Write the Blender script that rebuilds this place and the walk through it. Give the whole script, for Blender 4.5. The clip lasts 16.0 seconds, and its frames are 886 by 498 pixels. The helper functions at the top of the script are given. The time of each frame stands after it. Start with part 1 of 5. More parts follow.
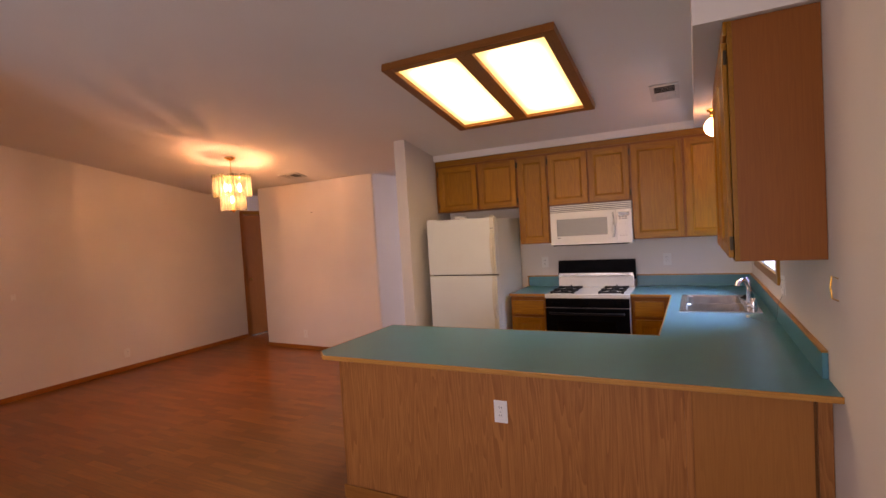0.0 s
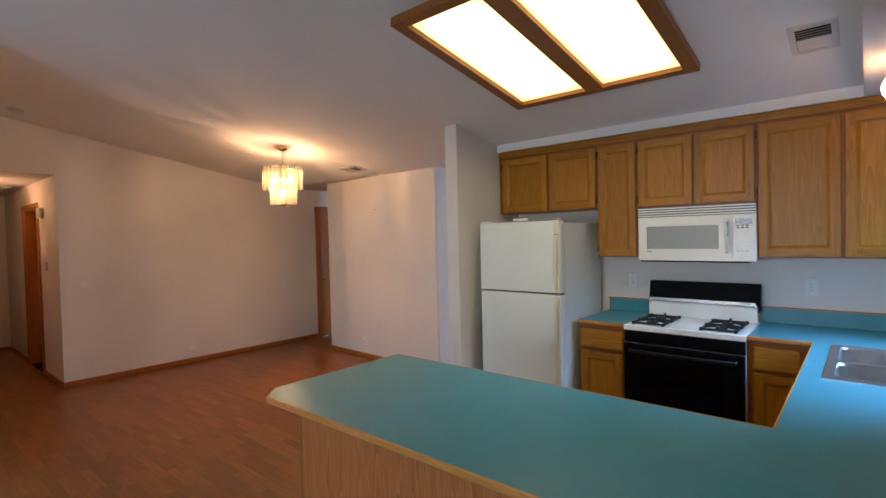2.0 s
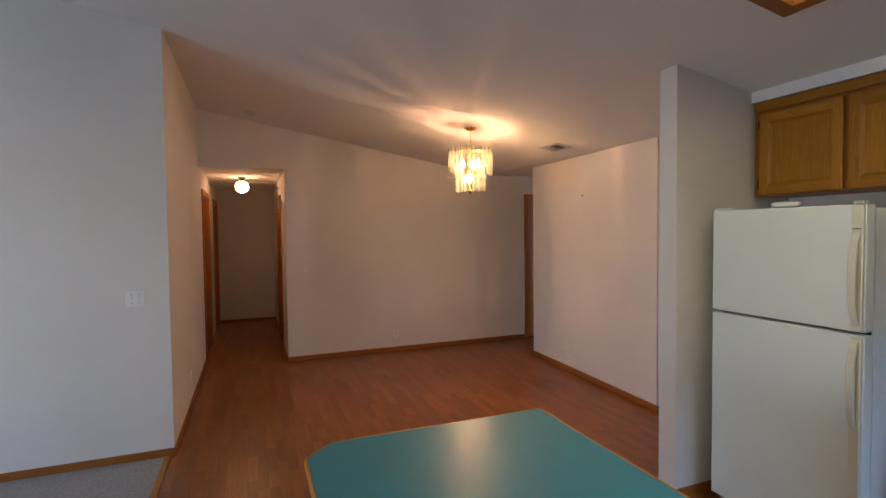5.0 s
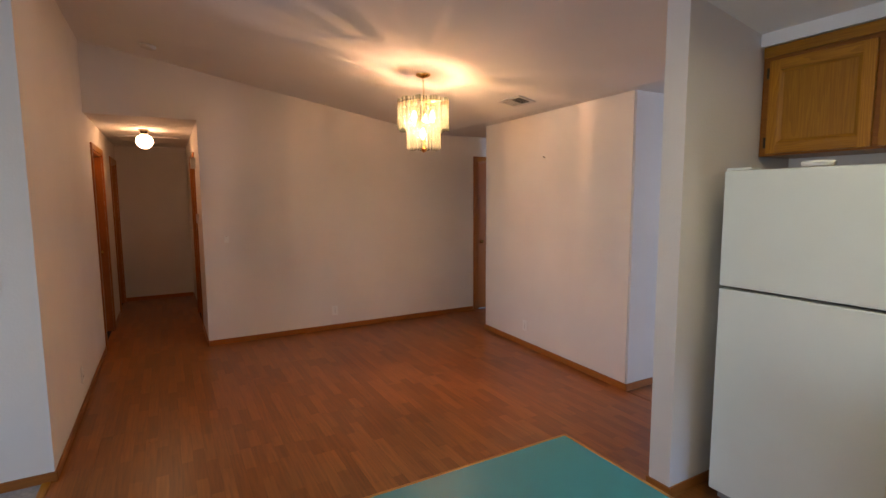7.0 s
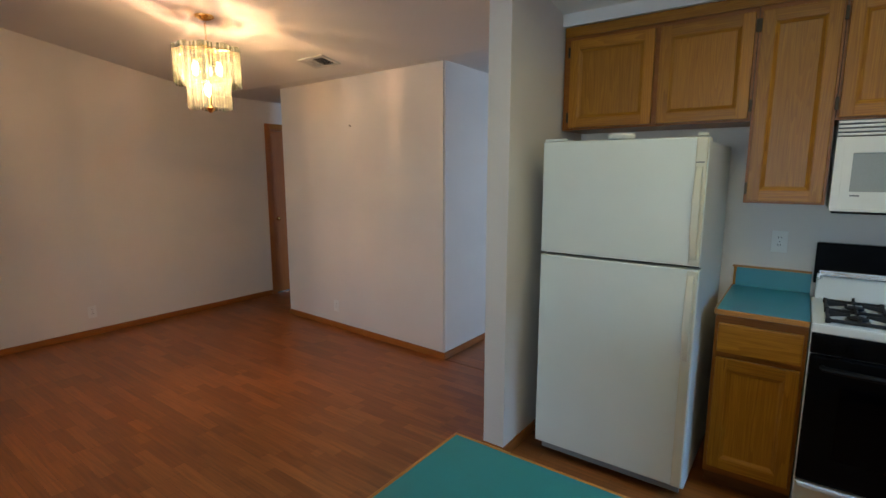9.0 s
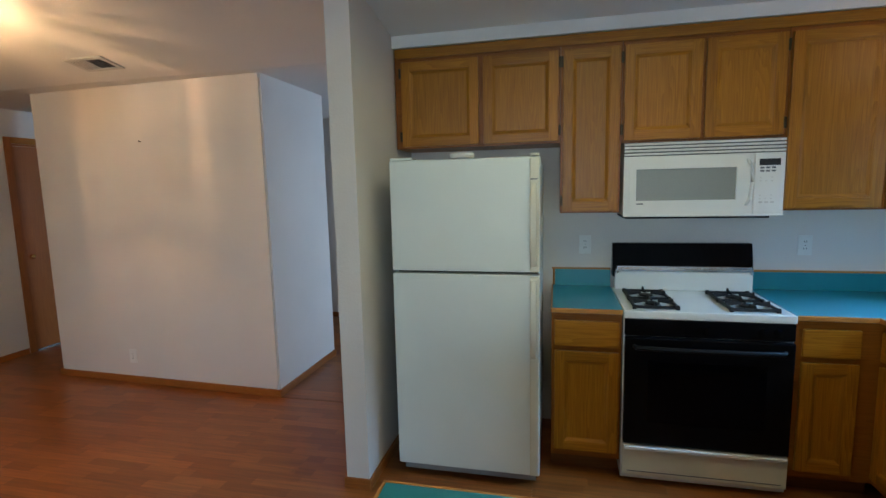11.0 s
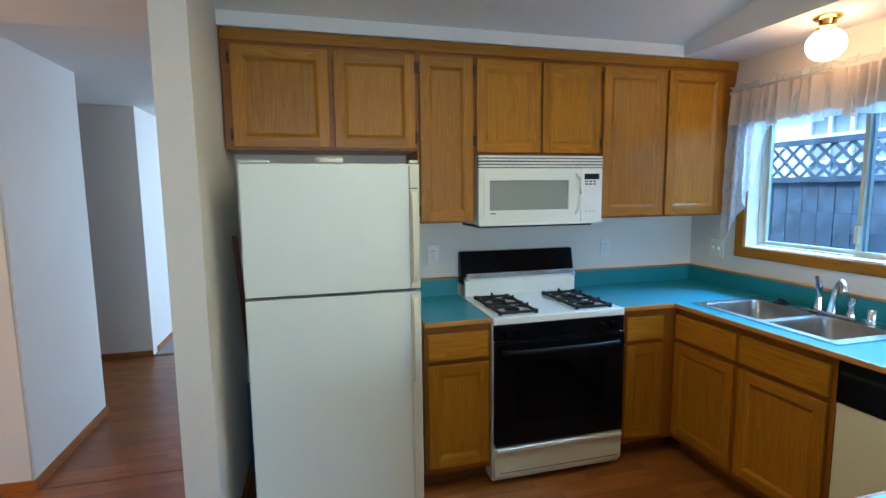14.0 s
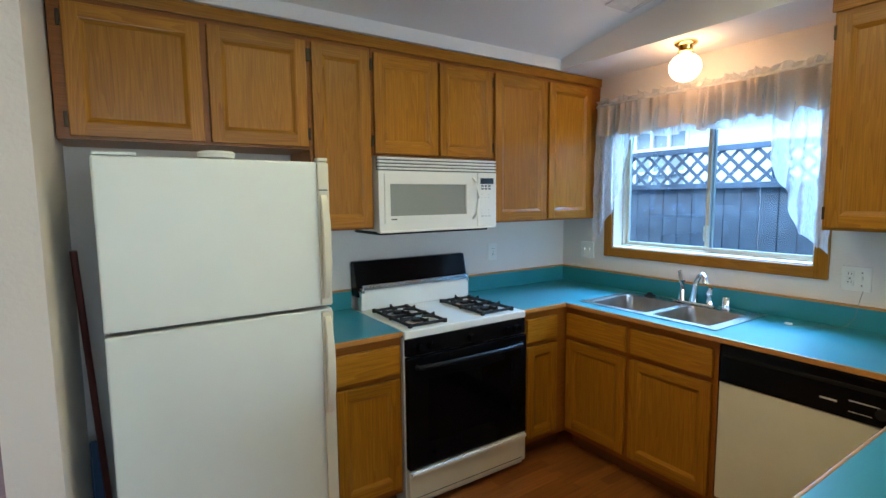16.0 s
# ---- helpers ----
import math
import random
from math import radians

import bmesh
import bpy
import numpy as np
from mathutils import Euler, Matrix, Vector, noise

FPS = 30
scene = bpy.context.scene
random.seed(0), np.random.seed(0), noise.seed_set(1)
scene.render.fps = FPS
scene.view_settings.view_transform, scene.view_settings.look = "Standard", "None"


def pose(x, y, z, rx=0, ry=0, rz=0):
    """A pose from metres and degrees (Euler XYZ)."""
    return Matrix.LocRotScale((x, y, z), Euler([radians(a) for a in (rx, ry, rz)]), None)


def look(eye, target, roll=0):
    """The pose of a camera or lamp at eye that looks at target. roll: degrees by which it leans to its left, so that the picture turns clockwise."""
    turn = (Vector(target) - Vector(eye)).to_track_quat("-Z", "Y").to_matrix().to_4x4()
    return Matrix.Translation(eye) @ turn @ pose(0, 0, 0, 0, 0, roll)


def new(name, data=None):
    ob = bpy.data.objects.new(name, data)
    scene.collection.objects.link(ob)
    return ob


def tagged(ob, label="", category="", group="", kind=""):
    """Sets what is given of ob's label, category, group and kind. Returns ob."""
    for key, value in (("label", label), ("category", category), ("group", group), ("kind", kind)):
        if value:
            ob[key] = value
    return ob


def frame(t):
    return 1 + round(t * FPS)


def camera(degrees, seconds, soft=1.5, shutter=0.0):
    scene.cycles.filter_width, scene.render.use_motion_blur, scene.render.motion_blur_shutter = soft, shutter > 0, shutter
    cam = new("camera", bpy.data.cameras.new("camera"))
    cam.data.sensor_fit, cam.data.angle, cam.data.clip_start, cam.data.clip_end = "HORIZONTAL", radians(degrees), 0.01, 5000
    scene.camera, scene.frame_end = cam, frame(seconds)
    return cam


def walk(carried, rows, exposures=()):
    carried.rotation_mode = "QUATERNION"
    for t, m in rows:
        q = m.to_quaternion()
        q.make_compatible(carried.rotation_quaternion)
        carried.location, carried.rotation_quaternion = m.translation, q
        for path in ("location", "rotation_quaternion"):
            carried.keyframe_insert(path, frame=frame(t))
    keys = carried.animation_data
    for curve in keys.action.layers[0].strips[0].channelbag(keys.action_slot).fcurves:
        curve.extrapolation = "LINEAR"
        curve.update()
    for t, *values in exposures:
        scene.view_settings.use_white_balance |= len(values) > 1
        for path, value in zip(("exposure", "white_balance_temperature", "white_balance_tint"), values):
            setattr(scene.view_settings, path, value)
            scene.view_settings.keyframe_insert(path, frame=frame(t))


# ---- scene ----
cam = camera(84.0, 16.0)
PATH = [
    (0, (-0.442, 1.623, 1.588), (-1.358, 3.399, 1.511), -3.50),
    (0.5, (-0.408, 1.888, 1.587), (-1.413, 3.614, 1.493), -3.18),
    (1, (-0.400, 2.164, 1.564), (-1.434, 3.873, 1.472), -2.52),
    (1.5, (-0.400, 2.425, 1.581), (-1.513, 4.084, 1.500), -2.67),
    (2, (-0.415, 2.686, 1.584), (-1.720, 4.201, 1.532), -1.35),
    (2.5, (-0.413, 2.919, 1.597), (-1.900, 4.257, 1.558), 0.31),
    (3, (-0.467, 3.114, 1.589), (-2.045, 4.344, 1.556), 0.48),
    (3.5, (-0.558, 3.314, 1.582), (-2.224, 4.420, 1.561), 0.29),
    (4, (-0.632, 3.467, 1.587), (-2.398, 4.405, 1.577), -0.16),
    (4.2, (-0.657, 3.504, 1.588), (-2.460, 4.370, 1.579), -0.25),
    (6.3, (-1.333, 3.736, 1.583), (-3.214, 4.407, 1.474), -1.14),
    (6.5, (-1.383, 3.724, 1.575), (-3.223, 4.494, 1.429), -1.10),
    (7, (-1.483, 3.711, 1.568), (-3.219, 4.683, 1.358), -0.33),
    (7.5, (-1.586, 3.730, 1.537), (-3.214, 4.867, 1.300), 0.36),
    (8, (-1.688, 3.738, 1.526), (-3.179, 5.045, 1.266), 0.23),
    (8.5, (-1.740, 3.736, 1.533), (-3.083, 5.188, 1.239), -0.24),
    (9, (-1.826, 3.726, 1.538), (-2.992, 5.321, 1.227), 0.02),
    (9.5, (-1.899, 3.705, 1.535), (-2.881, 5.420, 1.232), 0.19),
    (10, (-1.967, 3.674, 1.540), (-2.763, 5.486, 1.253), -0.22),
    (10.2, (-1.987, 3.676, 1.553), (-2.711, 5.520, 1.264), -0.45),
    (12.3, (-2.301, 3.727, 1.548), (-2.353, 5.715, 1.337), -2.04),
    (12.5, (-2.332, 3.740, 1.551), (-2.332, 5.728, 1.336), -1.96),
    (13, (-2.410, 3.793, 1.557), (-2.266, 5.776, 1.339), -1.81),
    (13.5, (-2.498, 3.854, 1.553), (-2.190, 5.818, 1.329), -1.06),
    (14, (-2.625, 3.926, 1.565), (-2.116, 5.846, 1.330), -0.64),
    (14.5, (-2.720, 3.982, 1.567), (-2.034, 5.847, 1.336), -0.69),
    (15, (-2.780, 4.045, 1.568), (-1.949, 5.850, 1.340), -0.48),
    (15.5, (-2.817, 4.122, 1.561), (-1.855, 5.862, 1.340), -0.34),
    (16, (-2.848, 4.231, 1.543), (-1.753, 5.892, 1.337), -0.59),
]
EXPOSURES = [(0.0, 1.98, 10200, 58), (0.5, 2.12, 9000, 49), (1.0, 2.16, 7800, 40), (1.5, 2.22, 7000, 30), (2.0, 2.14, 6950, 27), (3.0, 1.76, 6850, 24), (4.0, 1.79, 6900, 26), (7.0, 2.03, 7100, 28),
             (8.5, 1.86, 6650, 18), (10.0, 1.76, 6300, 12), (12.5, 2.26, 6280, 13), (14.0, 2.42, 6250, 12), (15.0, 2.42, 6250, 12), (16.0, 2.43, 6700, 15)]
walk(cam, [(t, look(eye, target, roll)) for t, eye, target, roll in PATH], EXPOSURES)


# ---- world, sun, large lights ----
world = bpy.data.worlds.new("world")
scene.world = world
world.use_nodes = True
sky = world.node_tree.nodes.new("ShaderNodeTexSky")
sky.sky_type = 'NISHITA'
sky.sun_disc = False
sky.sun_elevation, sky.sun_rotation = radians(52), radians(270)
sky.air_density, sky.dust_density, sky.ozone_density = 1.0, 0.2, 3.5
world.node_tree.links.new(sky.outputs[0], world.node_tree.nodes["Background"].inputs[0])
world.node_tree.nodes["Background"].inputs[1].default_value = 0.15

sun = new("sun", bpy.data.lights.new("sun", 'SUN'))
sun.data.energy, sun.data.angle, sun.data.color = 2.5, radians(12), (1.0, 0.95, 0.88)
sun.matrix_world = look((-6.25, 6.0, 8.0), (0.0, 6.0, 0.0))


# An unseen area lamp, added to stand in for the sky's light
def daylight_fill(name, eye, target, w, h, watts, color):
    ob = new(name, bpy.data.lights.new(name, 'AREA'))
    ob.data.shape, ob.data.size, ob.data.size_y = 'RECTANGLE', w, h
    ob.data.energy, ob.data.color = watts, color
    ob.matrix_world = look(eye, target)
    return ob


DAY = (0.50, 0.72, 1.0)
# The sink lamp hangs outside over the fence, the others in unseen openings
daylight_fill("daylight_sink", (1.15, 6.25, 2.78), (-0.45, 5.70, 0.95), 1.5, 0.8, 76, (0.24, 0.57, 1.0))
daylight_fill("daylight_living", (0.08, -0.7, 1.35), (-4.0, 0.3, 1.0), 2.5, 1.6, 3.5, DAY)
daylight_fill("daylight_front", (-2.30, -2.56, 1.55), (-2.2, 4.0, 0.7), 2.7, 1.5, 21, (0.52, 0.78, 1.0))
daylight_fill("daylight_den", (0.06, 9.95, 1.4), (-4.0, 9.95, 1.0), 1.3, 1.4, 30, (0.50, 0.72, 1.0))
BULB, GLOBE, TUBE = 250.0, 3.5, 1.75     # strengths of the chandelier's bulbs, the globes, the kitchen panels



def bulb_light(x, y, z, watts):
    """The light of one clear candle bulb of the chandelier."""
    ob = new("bulb_light", bpy.data.lights.new("bulb_light", 'POINT'))
    ob.data.energy, ob.data.color, ob.data.shadow_soft_size = watts, (1.0, 0.57, 0.31), 0.002
    ob.location = (x, y, z)


# ---- materials ----


def mat(name, color=(0.8, 0.8, 0.8), rough=0.5, metal=0.0, bump=0.0, scale=200.0, mottle=0.0, mottle_scale=3.0, spec=0.5):
    """A painted, metal or plastic surface: two scales of variation in colour and gloss, and a fine relief."""
    m = bpy.data.materials.new(name)
    m.use_nodes = True
    nt = m.node_tree
    b = nt.nodes["Principled BSDF"]
    b.inputs["Base Color"].default_value = (*color, 1)
    b.inputs["Roughness"].default_value = rough
    b.inputs["Metallic"].default_value = metal
    b.inputs["Specular IOR Level"].default_value = spec
    tc = nt.nodes.new("ShaderNodeTexCoord")
    if mottle:
        n = nt.nodes.new("ShaderNodeTexNoise")
        n.inputs["Scale"].default_value, n.inputs["Detail"].default_value = mottle_scale, 6
        nt.links.new(tc.outputs["Object"], n.inputs["Vector"])
        r = nt.nodes.new("ShaderNodeValToRGB")
        r.color_ramp.elements[0].position, r.color_ramp.elements[1].position = 0.3, 0.7
        r.color_ramp.elements[0].color = (*[c * (1 - mottle) for c in color], 1)
        r.color_ramp.elements[1].color = (*[min(1, c * (1 + mottle)) for c in color], 1)
        nt.links.new(n.outputs["Fac"], r.inputs[0])
        nt.links.new(r.outputs[0], b.inputs["Base Color"])
        mr = nt.nodes.new("ShaderNodeMapRange")
        mr.inputs["To Min"].default_value, mr.inputs["To Max"].default_value = rough * (1 - mottle), min(1, rough * (1 + mottle))
        nt.links.new(n.outputs["Fac"], mr.inputs["Value"])
        nt.links.new(mr.outputs[0], b.inputs["Roughness"])
    if bump:
        n = nt.nodes.new("ShaderNodeTexNoise")
        n.inputs["Scale"].default_value, n.inputs["Detail"].default_value = scale, 3
        nt.links.new(tc.outputs["Object"], n.inputs["Vector"])
        bp = nt.nodes.new("ShaderNodeBump")
        bp.inputs["Strength"].default_value, bp.inputs["Distance"].default_value = bump, 0.002
        nt.links.new(n.outputs["Fac"], bp.inputs["Height"])
        nt.links.new(bp.outputs[0], b.inputs["Normal"])
    return m


def oak(name, axis, light=(0.43, 0.174, 0.012), dark=(0.17, 0.054, 0.004), rough=0.34, strength=0.5):
    """Varnished oak with its grain along an axis: broad cathedral figure, pores and a tone of its own for each piece."""
    m = bpy.data.materials.new(name)
    m.use_nodes = True
    nt, L = m.node_tree, m.node_tree.links
    b = nt.nodes["Principled BSDF"]
    tc, oi = nt.nodes.new("ShaderNodeTexCoord"), nt.nodes.new("ShaderNodeObjectInfo")
    shift = nt.nodes.new("ShaderNodeVectorMath")
    shift.operation = 'MULTIPLY_ADD'
    comb = nt.nodes.new("ShaderNodeCombineXYZ")
    for i in range(3):
        L.new(oi.outputs["Random"], comb.inputs[i])
    L.new(comb.outputs[0], shift.inputs[0])
    shift.inputs[1].default_value = (17.3, 9.1, 13.7)
    L.new(tc.outputs["Object"], shift.inputs[2])

    def stretched(across, along):
        mp = nt.nodes.new("ShaderNodeMapping")
        sc = [across] * 3
        sc[axis] = along
        mp.inputs["Scale"].default_value = sc
        L.new(shift.outputs[0], mp.inputs["Vector"])
        return mp
    figure = nt.nodes.new("ShaderNodeTexNoise")
    figure.inputs["Scale"].default_value, figure.inputs["Detail"].default_value, figure.inputs["Distortion"].default_value = 1.0, 2, 0.3
    L.new(stretched(10.0, 0.5).outputs[0], figure.inputs["Vector"])
    rings = nt.nodes.new("ShaderNodeMath")
    rings.operation = 'MULTIPLY'
    rings.inputs[1].default_value = 20.0
    L.new(figure.outputs["Fac"], rings.inputs[0])
    saw = nt.nodes.new("ShaderNodeMath")
    saw.operation = 'FRACT'
    L.new(rings.outputs[0], saw.inputs[0])
    pores = nt.nodes.new("ShaderNodeTexNoise")
    pores.inputs["Scale"].default_value, pores.inputs["Detail"].default_value = 1.0, 3
    L.new(stretched(260.0, 7.0).outputs[0], pores.inputs["Vector"])
    mixv = nt.nodes.new("ShaderNodeMath")
    mixv.operation = 'MULTIPLY_ADD'
    mixv.inputs[1].default_value = 0.42 * strength
    L.new(saw.outputs[0], mixv.inputs[0])
    pm = nt.nodes.new("ShaderNodeMath")
    pm.operation = 'MULTIPLY'
    pm.inputs[1].default_value = 0.62
    L.new(pores.outputs["Fac"], pm.inputs[0])
    L.new(pm.outputs[0], mixv.inputs[2])
    ramp = nt.nodes.new("ShaderNodeValToRGB")
    ramp.color_ramp.elements[0].position, ramp.color_ramp.elements[1].position = 0.22, 0.78
    ramp.color_ramp.elements[0].color, ramp.color_ramp.elements[1].color = (*light, 1), (*dark, 1)
    L.new(mixv.outputs[0], ramp.inputs[0])
    tone = nt.nodes.new("ShaderNodeHueSaturation")
    mr = nt.nodes.new("ShaderNodeMapRange")
    mr.inputs["To Min"].default_value, mr.inputs["To Max"].default_value = 0.86, 1.12
    L.new(oi.outputs["Random"], mr.inputs["Value"])
    L.new(mr.outputs[0], tone.inputs["Value"])
    L.new(ramp.outputs[0], tone.inputs["Color"])
    L.new(tone.outputs[0], b.inputs["Base Color"])
    b.inputs["Roughness"].default_value = rough
    b.inputs["Specular IOR Level"].default_value = 0.28
    bp = nt.nodes.new("ShaderNodeBump")
    bp.inputs["Strength"].default_value, bp.inputs["Distance"].default_value = 0.12, 0.001
    L.new(pores.outputs["Fac"], bp.inputs["Height"])
    L.new(bp.outputs[0], b.inputs["Normal"])
    return m


def strip_floor(name):
    """Three-strip laminate board: short strips of differing tone, fine grain along the board."""
    m = bpy.data.materials.new(name)
    m.use_nodes = True
    nt, L = m.node_tree, m.node_tree.links
    b = nt.nodes["Principled BSDF"]
    tc, oi = nt.nodes.new("ShaderNodeTexCoord"), nt.nodes.new("ShaderNodeObjectInfo")
    comb = nt.nodes.new("ShaderNodeCombineXYZ")
    mul = nt.nodes.new("ShaderNodeMath")
    mul.operation = 'MULTIPLY'
    mul.inputs[1].default_value = 37.0
    L.new(oi.outputs["Random"], mul.inputs[0])
    L.new(mul.outputs[0], comb.inputs[0])
    add = nt.nodes.new("ShaderNodeVectorMath")
    L.new(tc.outputs["Object"], add.inputs[0])
    L.new(comb.outputs[0], add.inputs[1])
    br = nt.nodes.new("ShaderNodeTexBrick")
    br.inputs["Scale"].default_value = 1.0
    br.inputs["Brick Width"].default_value, br.inputs["Row Height"].default_value = 0.38, 0.0645
    br.inputs["Mortar Size"].default_value, br.inputs["Mortar Smooth"].default_value = 0.0007, 0.3
    br.inputs["Color1"].default_value = (0.200, 0.062, 0.0135, 1)
    br.inputs["Color2"].default_value = (0.318, 0.107, 0.0255, 1)
    br.inputs["Mortar"].default_value = (0.15, 0.045, 0.013, 1)
    br.offset = 0.37
    L.new(add.outputs[0], br.inputs["Vector"])
    mp = nt.nodes.new("ShaderNodeMapping")
    mp.inputs["Scale"].default_value = (2.2, 40, 1)
    L.new(add.outputs[0], mp.inputs["Vector"])
    n = nt.nodes.new("ShaderNodeTexNoise")
    n.inputs["Scale"].default_value, n.inputs["Detail"].default_value, n.inputs["Distortion"].default_value = 1.6, 5, 0.6
    L.new(mp.outputs[0], n.inputs["Vector"])
    mr = nt.nodes.new("ShaderNodeMapRange")
    mr.inputs["From Min"].default_value, mr.inputs["From Max"].default_value = 0.3, 0.7
    mr.inputs["To Min"].default_value, mr.inputs["To Max"].default_value = 0.72, 1.16
    L.new(n.outputs["Fac"], mr.inputs["Value"])
    hs = nt.nodes.new("ShaderNodeHueSaturation")
    L.new(br.outputs["Color"], hs.inputs["Color"])
    L.new(mr.outputs[0], hs.inputs["Value"])
    L.new(hs.outputs[0], b.inputs["Base Color"])
    r2 = nt.nodes.new("ShaderNodeMapRange")
    r2.inputs["To Min"].default_value, r2.inputs["To Max"].default_value = 0.24, 0.42
    L.new(n.outputs["Fac"], r2.inputs["Value"])
    L.new(r2.outputs[0], b.inputs["Roughness"])
    bp = nt.nodes.new("ShaderNodeBump")
    bp.inputs["Strength"].default_value, bp.inputs["Distance"].default_value = 0.06, 0.001
    L.new(n.outputs["Fac"], bp.inputs["Height"])
    L.new(bp.outputs[0], b.inputs["Normal"])
    return m


def glow(name, color, strength):
    m = bpy.data.materials.new(name)
    m.use_nodes = True
    b = m.node_tree.nodes["Principled BSDF"]
    b.inputs["Base Color"].default_value = (0.9, 0.9, 0.88, 1)
    b.inputs["Roughness"].default_value = 0.3
    b.inputs["Emission Color"].default_value = (*color, 1)
    b.inputs["Emission Strength"].default_value = strength
    return m


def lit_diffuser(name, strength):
    """An acrylic sheet with the tubes' light painted into its emission: brightest over the tubes, yellower towards its
    edges.
    """
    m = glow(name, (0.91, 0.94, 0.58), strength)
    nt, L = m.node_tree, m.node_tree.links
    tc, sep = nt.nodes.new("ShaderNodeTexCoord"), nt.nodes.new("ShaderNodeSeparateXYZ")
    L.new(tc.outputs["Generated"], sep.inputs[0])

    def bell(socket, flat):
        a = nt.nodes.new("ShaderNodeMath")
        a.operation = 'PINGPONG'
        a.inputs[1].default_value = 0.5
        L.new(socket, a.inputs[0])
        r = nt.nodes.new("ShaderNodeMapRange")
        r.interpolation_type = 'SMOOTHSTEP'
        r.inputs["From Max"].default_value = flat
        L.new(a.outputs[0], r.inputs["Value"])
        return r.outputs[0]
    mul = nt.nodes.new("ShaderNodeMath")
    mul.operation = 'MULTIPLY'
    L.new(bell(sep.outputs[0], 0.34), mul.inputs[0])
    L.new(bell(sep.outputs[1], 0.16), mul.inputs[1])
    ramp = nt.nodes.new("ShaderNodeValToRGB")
    # Emission ramp imitates the falloff of tubes that are not built
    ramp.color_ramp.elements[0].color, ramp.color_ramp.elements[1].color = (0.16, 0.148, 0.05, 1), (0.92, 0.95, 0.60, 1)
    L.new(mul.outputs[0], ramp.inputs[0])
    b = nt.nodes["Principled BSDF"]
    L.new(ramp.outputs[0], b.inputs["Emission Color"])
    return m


def bulb_glass(name, strength):
    """A clear bulb's glass: light passes, with a glow of its own."""
    m = bpy.data.materials.new(name)
    m.use_nodes = True
    nt, L = m.node_tree, m.node_tree.links
    nt.nodes.remove(nt.nodes["Principled BSDF"])
    tr, em, ad = nt.nodes.new("ShaderNodeBsdfTransparent"), nt.nodes.new("ShaderNodeEmission"), nt.nodes.new("ShaderNodeAddShader")
    em.inputs[0].default_value, em.inputs[1].default_value = (1.0, 0.66, 0.34, 1), strength
    L.new(tr.outputs[0], ad.inputs[0])
    L.new(em.outputs[0], ad.inputs[1])
    L.new(ad.outputs[0], nt.nodes["Material Output"].inputs[0])
    return m


def clear_glass(name, tint=(0.95, 0.98, 0.97), gloss=0.06):
    """Window glass that lets light straight through, with a reflecting skin."""
    m = bpy.data.materials.new(name)
    m.use_nodes = True
    nt, L = m.node_tree, m.node_tree.links
    nt.nodes.remove(nt.nodes["Principled BSDF"])
    tr, gl, mx = nt.nodes.new("ShaderNodeBsdfTransparent"), nt.nodes.new("ShaderNodeBsdfGlossy"), nt.nodes.new("ShaderNodeMixShader")
    tr.inputs[0].default_value = (*tint, 1)
    gl.inputs["Roughness"].default_value = 0.03
    mx.inputs[0].default_value = gloss
    L.new(tr.outputs[0], mx.inputs[1])
    L.new(gl.outputs[0], mx.inputs[2])
    L.new(mx.outputs[0], nt.nodes["Material Output"].inputs[0])
    return m


